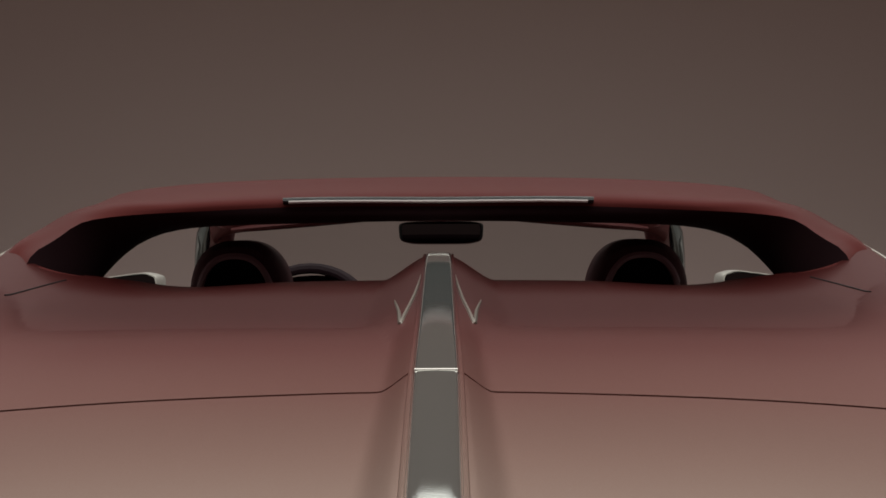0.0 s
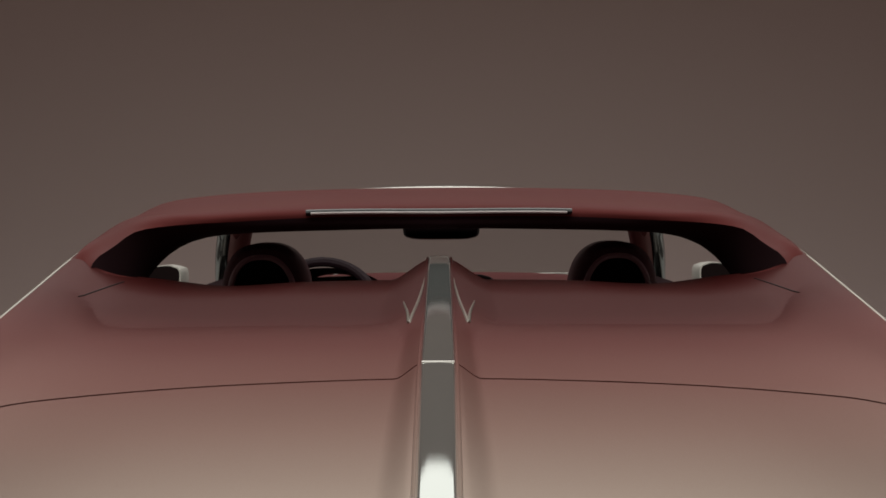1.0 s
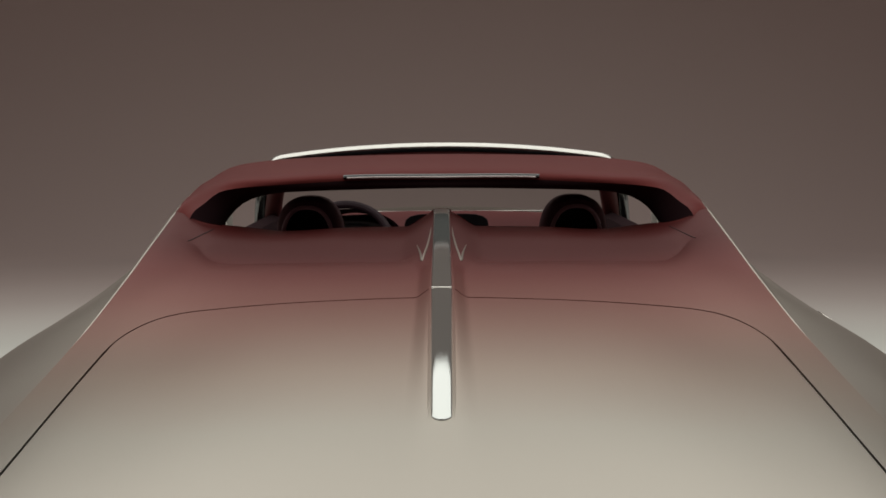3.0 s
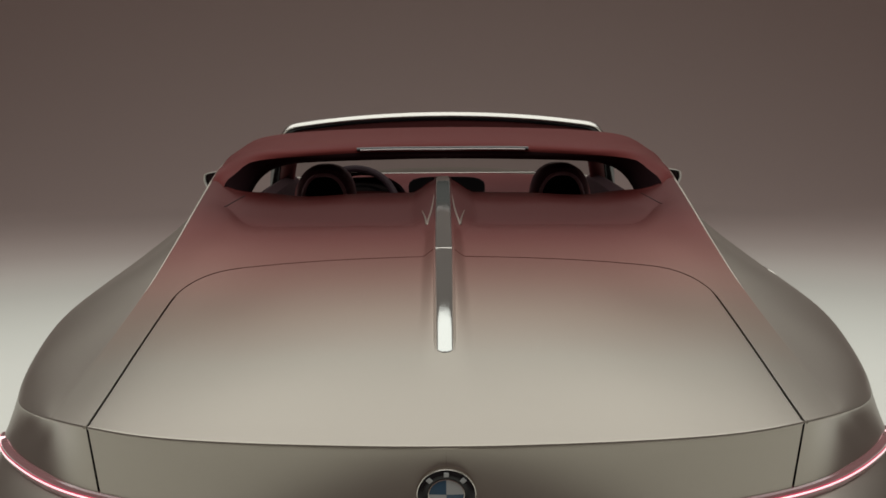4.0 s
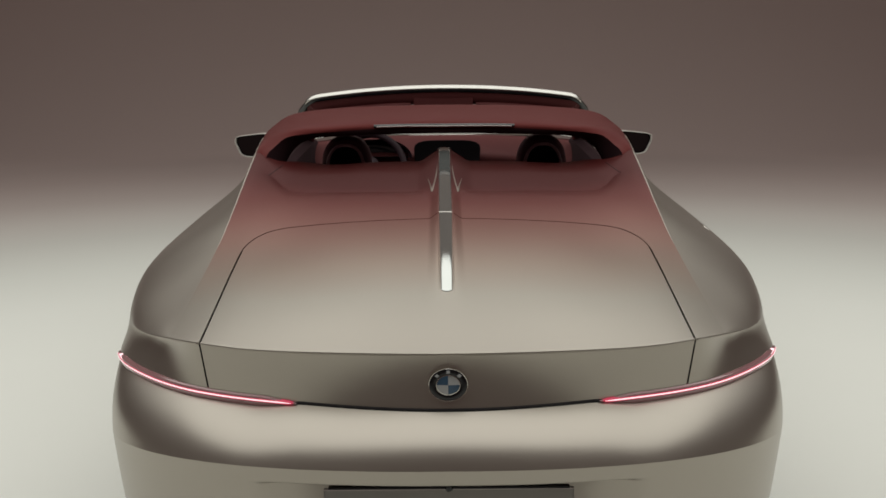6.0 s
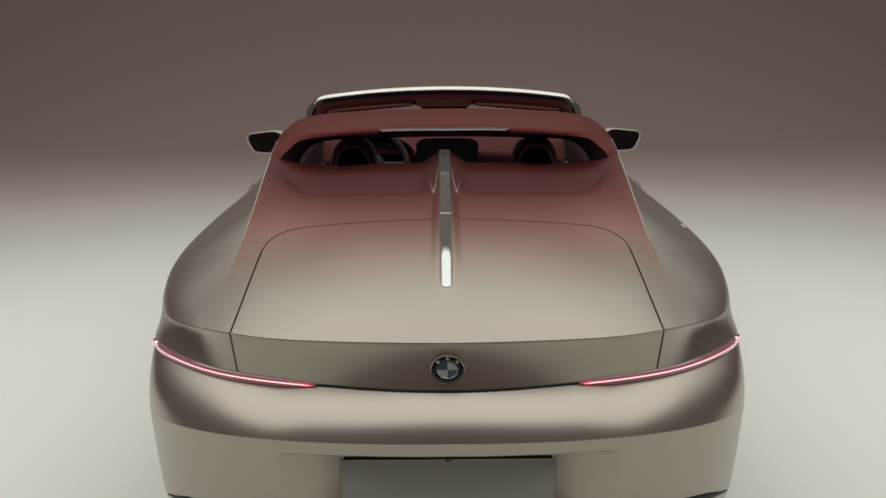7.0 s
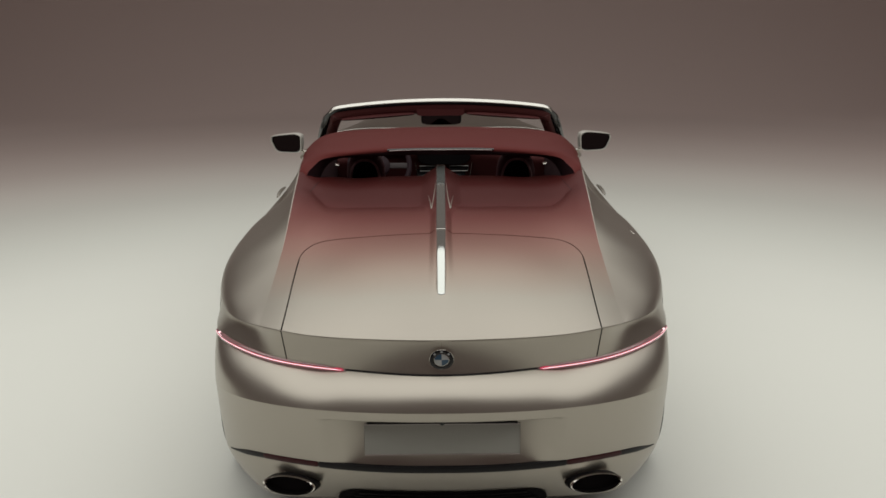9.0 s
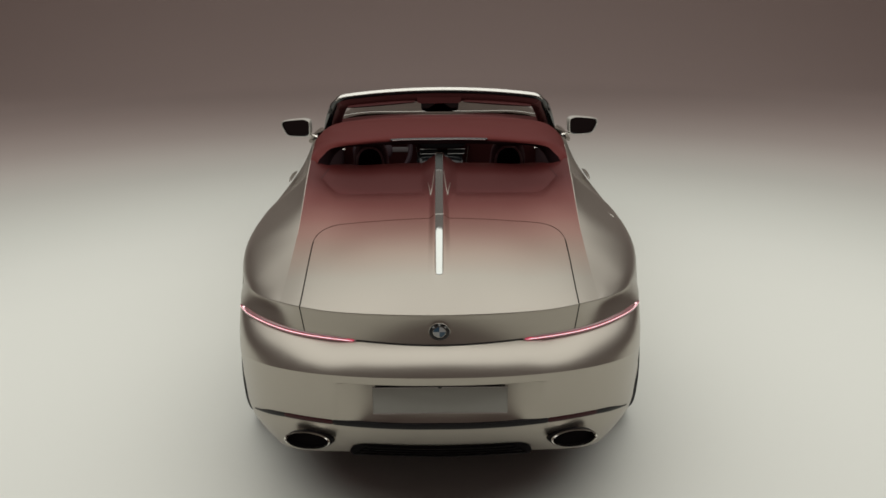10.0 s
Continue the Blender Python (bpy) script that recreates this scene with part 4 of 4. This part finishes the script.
# ---- door mirrors ----
for side in (-1, 1):
    m = pose(side * 0.966, 3.17, 1.029, 0, 0, side * 12)
    shape = [(side * a, b) for a, b in ((-0.100, -0.060), (-0.106, 0.052), (-0.06, 0.066), (0.096, 0.046), (0.102, 0.012), (0.066, -0.060))]
    bm = bmesh.new()
    stacked(bm, [outline(shape, m, i, a) for i, a in ((0.085, -0.004), (0.065, -0.012), (0.022, -0.012), (0.0, 0.0), (0.0, 0.02), (0.08, 0.06), (0.25, 0.09), (0.6, 0.11))], (False, True))
    dm = part("door_mirror", bm, MIRROR_SHELL, car, "silver door mirror on the front door", sharp=50)
    bm = bmesh.new()
    stacked(bm, [outline(shape, m, i, a) for i, a in ((0.080, -0.005), (0.090, 0.004), (0.15, 0.008))], (False, False))
    part("mirror_bezel", bm, GLOSS_BLACK, dm, "black inner edge of the mirror")
    bm = bmesh.new()
    bm.faces.new([bm.verts.new(p) for p in outline(shape, m @ pose(0, 0, 0, -5, 0, side * -4), 0.135, 0.006)])
    part("mirror_glass", bm, MIRROR, dm, "dark reflecting mirror glass")
    bm = bmesh.new()
    tube(bm, [(side * 0.90, 3.20, 0.985), (side * 0.86, 3.19, 0.972), (side * 0.82, 3.18, 0.968)], [0.016, 0.014, 0.018], 10, flat=0.6)
    part("mirror_foot", bm, CHROME, dm, "silver mirror foot")

# ---- doors: inner cards, tops and winglet handles ----
for side in (-1, 1):
    bm = bmesh.new()
    rows_ = []
    for x, z in ((0.72, 1.015), (0.69, 1.028), (0.66, 1.010), (0.63, 0.93), (0.64, 0.6), (0.66, 0.4)):
        rows_.append([bm.verts.new((side * x, y, z + 0.03 * math.sin((y - 1.6) * 1.2))) for y in np.linspace(1.72, 3.3, 24)])
    for r0, r1 in zip(rows_, rows_[1:]):
        for k in range(23):
            bm.faces.new((r0[k], r0[k + 1], r1[k + 1], r1[k]))
    card = part("door_card", bm, CARD, car, "dark leather inner door panel")
    bm = bmesh.new()
    box(bm, (0.030, 0.050, 0.010), pose(side * 0.622, 2.865, 0.957, 0, side * -12, 0), 0.004, 3)
    part("door_pull", bm, CHROME, card, "small bright door release")
    bm = bmesh.new()
    pts = [(side * (0.846 - 0.008 * t), 2.02 + 0.22 * t, 0.972 + 0.008 * math.sin(math.pi * t)) for t in np.linspace(0, 1, 14)]
    tube(bm, pts, [0.004 + 0.007 * math.sin(math.pi * t) ** 0.7 for t in np.linspace(0, 1, 14)], 10, flat=0.55)
    part("door_handle", bm, METAL_PAINT, car, "silver winglet door handle on the beltline")

# ---- cabin ----
bm = bmesh.new()
box(bm, (1.34, 1.9, 0.06), pose(0, 2.55, 0.38), 0.02)
part("cabin_floor", bm, BLACK, car, "dark cabin floor")
DASH = [
    [(0, 3.66, 1.012), (.35, 3.64, 1.011), (.68, 3.54, 1.000)],
    [(0, 3.36, 1.046), (.35, 3.33, 1.043), (.68, 3.24, 1.018)],
    [(0, 3.10, 1.005), (.35, 3.06, 1.000), (.68, 3.00, 0.970)],
    [(0, 3.07, 0.93), (.35, 3.03, 0.925), (.68, 2.98, 0.90)],
    [(0, 3.14, 0.72), (.35, 3.12, 0.72), (.68, 3.08, 0.70)],
    [(0, 3.25, 0.42), (.35, 3.25, 0.42), (.68, 3.25, 0.42)],
]
dash = loft("dashboard", DASH, 40, DASH_LEATHER, "red-brown leather dashboard", between=5)
bm = bmesh.new()
stacked(bm, [outline([(-0.158, -0.076), (-0.168, 0.070), (0.168, 0.070), (0.158, -0.076)], pose(0.018, 3.03, 0.995, -8), i, a, 5) for i, a in ((0.02, -0.008), (0.0, -0.004), (0.0, 0.012))])
screen_ = part("display", bm, FELT, dash, "black glossy centre display")
# centre console with bright frame
CONSOLE = [
    [(0, 3.10, 0.90), (.10, 3.10, 0.90), (.15, 3.09, 0.885)],
    [(0, 2.95, 0.80), (.10, 2.95, 0.80), (.15, 2.94, 0.785)],
    [(0, 2.70, 0.70), (.10, 2.70, 0.70), (.14, 2.69, 0.685)],
    [(0, 1.95, 0.72), (.09, 1.95, 0.72), (.13, 1.94, 0.705)],
]
console = loft("centre_console", CONSOLE, 24, GLOSS_BLACK, "black centre console running between the seats", between=5)
for side in (-1, 1):
    bm = bmesh.new()
    tube(bm, [(0.018 + side * 0.176, 3.045, 0.925), (0.018 + side * 0.153, 3.03, 0.815), (0.01 + side * 0.150, 2.90, 0.745), (side * 0.135, 2.0, 0.715)], 0.0055, 8)
    part("console_trim", bm, CHROME, console, "bright edge trim of the console")
    bm = bmesh.new()
    a, b = 0.018 + side * 0.035, 0.018 + side * 0.150
    tube(bm, [(a, 3.03, 0.908), (b, 3.03, 0.908), (b - side * 0.004, 3.025, 0.878), (a, 3.025, 0.878)], 0.0028, 6, closed=True)
    vent = part("vent_frame", bm, VENT, console, "bright frame round an air vent")
    bm = bmesh.new()
    box(bm, (0.115, 0.004, 0.004), pose((a + b) / 2, 3.028, 0.893), 0.001)
    part("vent_slat", bm, BLACK, vent, "dark vent slat")
    bm = bmesh.new()
    box(bm, (0.118, 0.006, 0.032), pose((a + b) / 2, 3.040, 0.893), 0.002)
    part("vent_back", bm, FELT, vent, "black depth of the vent")
bm = bmesh.new()
box(bm, (0.24, 0.55, 0.05), pose(0, 2.25, 0.73, 2), 0.02, 4)
part("armrest", bm, LEATHER, console, "red-brown padded armrest")

# steering wheel and instrument hood on the driver's side
m = pose(-0.365, 2.83, 0.955, 68, 0, 0)
bm = bmesh.new()
tube(bm, [m @ Vector((0.178 * math.cos(a), 0.172 * math.sin(a), 0)) for a in np.linspace(0, 2 * math.pi, 41)[:-1]], 0.0155, 10, closed=True)
steer = part("steering_wheel", bm, DARK_LEATHER, car, "dark leather steering wheel")
bm = bmesh.new()
lathe(bm, [(0.062, -0.03), (0.062, 0.012), (0.045, 0.024), (0.001, 0.026)], m, 28)
part("wheel_boss", bm, DARK_LEATHER, steer, "padded boss of the steering wheel")
for a in (0, 180, 270):
    bm = bmesh.new()
    box(bm, (0.13, 0.034, 0.010), m @ pose(0, 0, 0, 0, 0, a) @ pose(0.11, 0, 0), 0.004, 3)
    part("wheel_spoke", bm, SPOKE if a == 0 else BLACK, steer, "satin grey spoke" if a == 0 else "dark spoke")
bm = bmesh.new()
stacked(bm, [[Vector((-0.365 + r * 0.21 * math.cos(a), y, 0.985 + r * 0.105 * math.sin(a))) for a in np.linspace(0, math.pi, 24)] for y, r in ((3.02, 0.92), (2.99, 1.0), (3.0, 0.93), (3.10, 0.9), (3.30, 0.6))], (False, False))
part("instrument_hood", bm, DARK_LEATHER, dash, "dark hood over the instruments")
bm = bmesh.new()
box(bm, (0.30, 0.01, 0.10), pose(-0.365, 3.07, 0.995, -10), 0.004)
part("instrument_screen", bm, GLOSS_BLACK, dash, "dark instrument screen")


def seat(x):
    """A sports seat with an arched backrest shell that carries the headrest."""
    root = tagged(new("seat"), "dark sports seat with red-brown piped rim")
    root.parent = car
    root.location = (x, 0, 0)

    def arch(half, top, low, y, lean, n=30):
        pts = []
        for a in np.linspace(0, math.pi, n):
            ca, sa = math.cos(a), math.sin(a)
            pts.append(Vector((half * math.copysign(abs(ca) ** 0.8, ca), y, top - 0.12 + 0.12 * abs(sa) ** 0.85)))
        pts = [Vector((half * 1.55, y, low)), Vector((half * 1.30, y, (low + top - 0.12) / 2 + 0.06))] + pts + [Vector((-half * 1.30, y, (low + top - 0.12) / 2 + 0.06)), Vector((-half * 1.55, y, low))]
        return [Vector((p.x, p.y + lean * (p.z - 0.6), p.z)) for p in pts]
    lean = -0.16
    bm = bmesh.new()
    stacked(bm, [arch(0.073, 1.176, 0.5, 2.055, lean), arch(0.086, 1.193, 0.5, 2.065, lean), arch(0.096, 1.205, 0.5, 2.09, lean), arch(0.096, 1.205, 0.5, 2.16, lean), arch(0.082, 1.19, 0.5, 2.20, lean)], (False, True))
    part("backrest", bm, SHELL, root, "plum leather shell of the backrest")
    bm = bmesh.new()
    stacked(bm, [arch(0.0735, 1.176, 0.5, 2.056, lean), arch(0.062, 1.160, 0.53, 2.066, lean)], (False, True))
    part("back_panel", bm, FELT, root, "dark inset panel")
    bm = bmesh.new()
    tube(bm, arch(0.0735, 1.176, 0.5, 2.052, lean), 0.0066, 6)
    part("piping", bm, PIPING, root, "pale piping round the inset")
    bm = bmesh.new()
    box(bm, (0.46, 0.52, 0.16), pose(0, 2.42, 0.60, 6), 0.06, 4)
    part("seat_cushion", bm, LEATHER, root, "red-brown leather cushion")


for x in (-0.385, 0.385):
    seat(x)
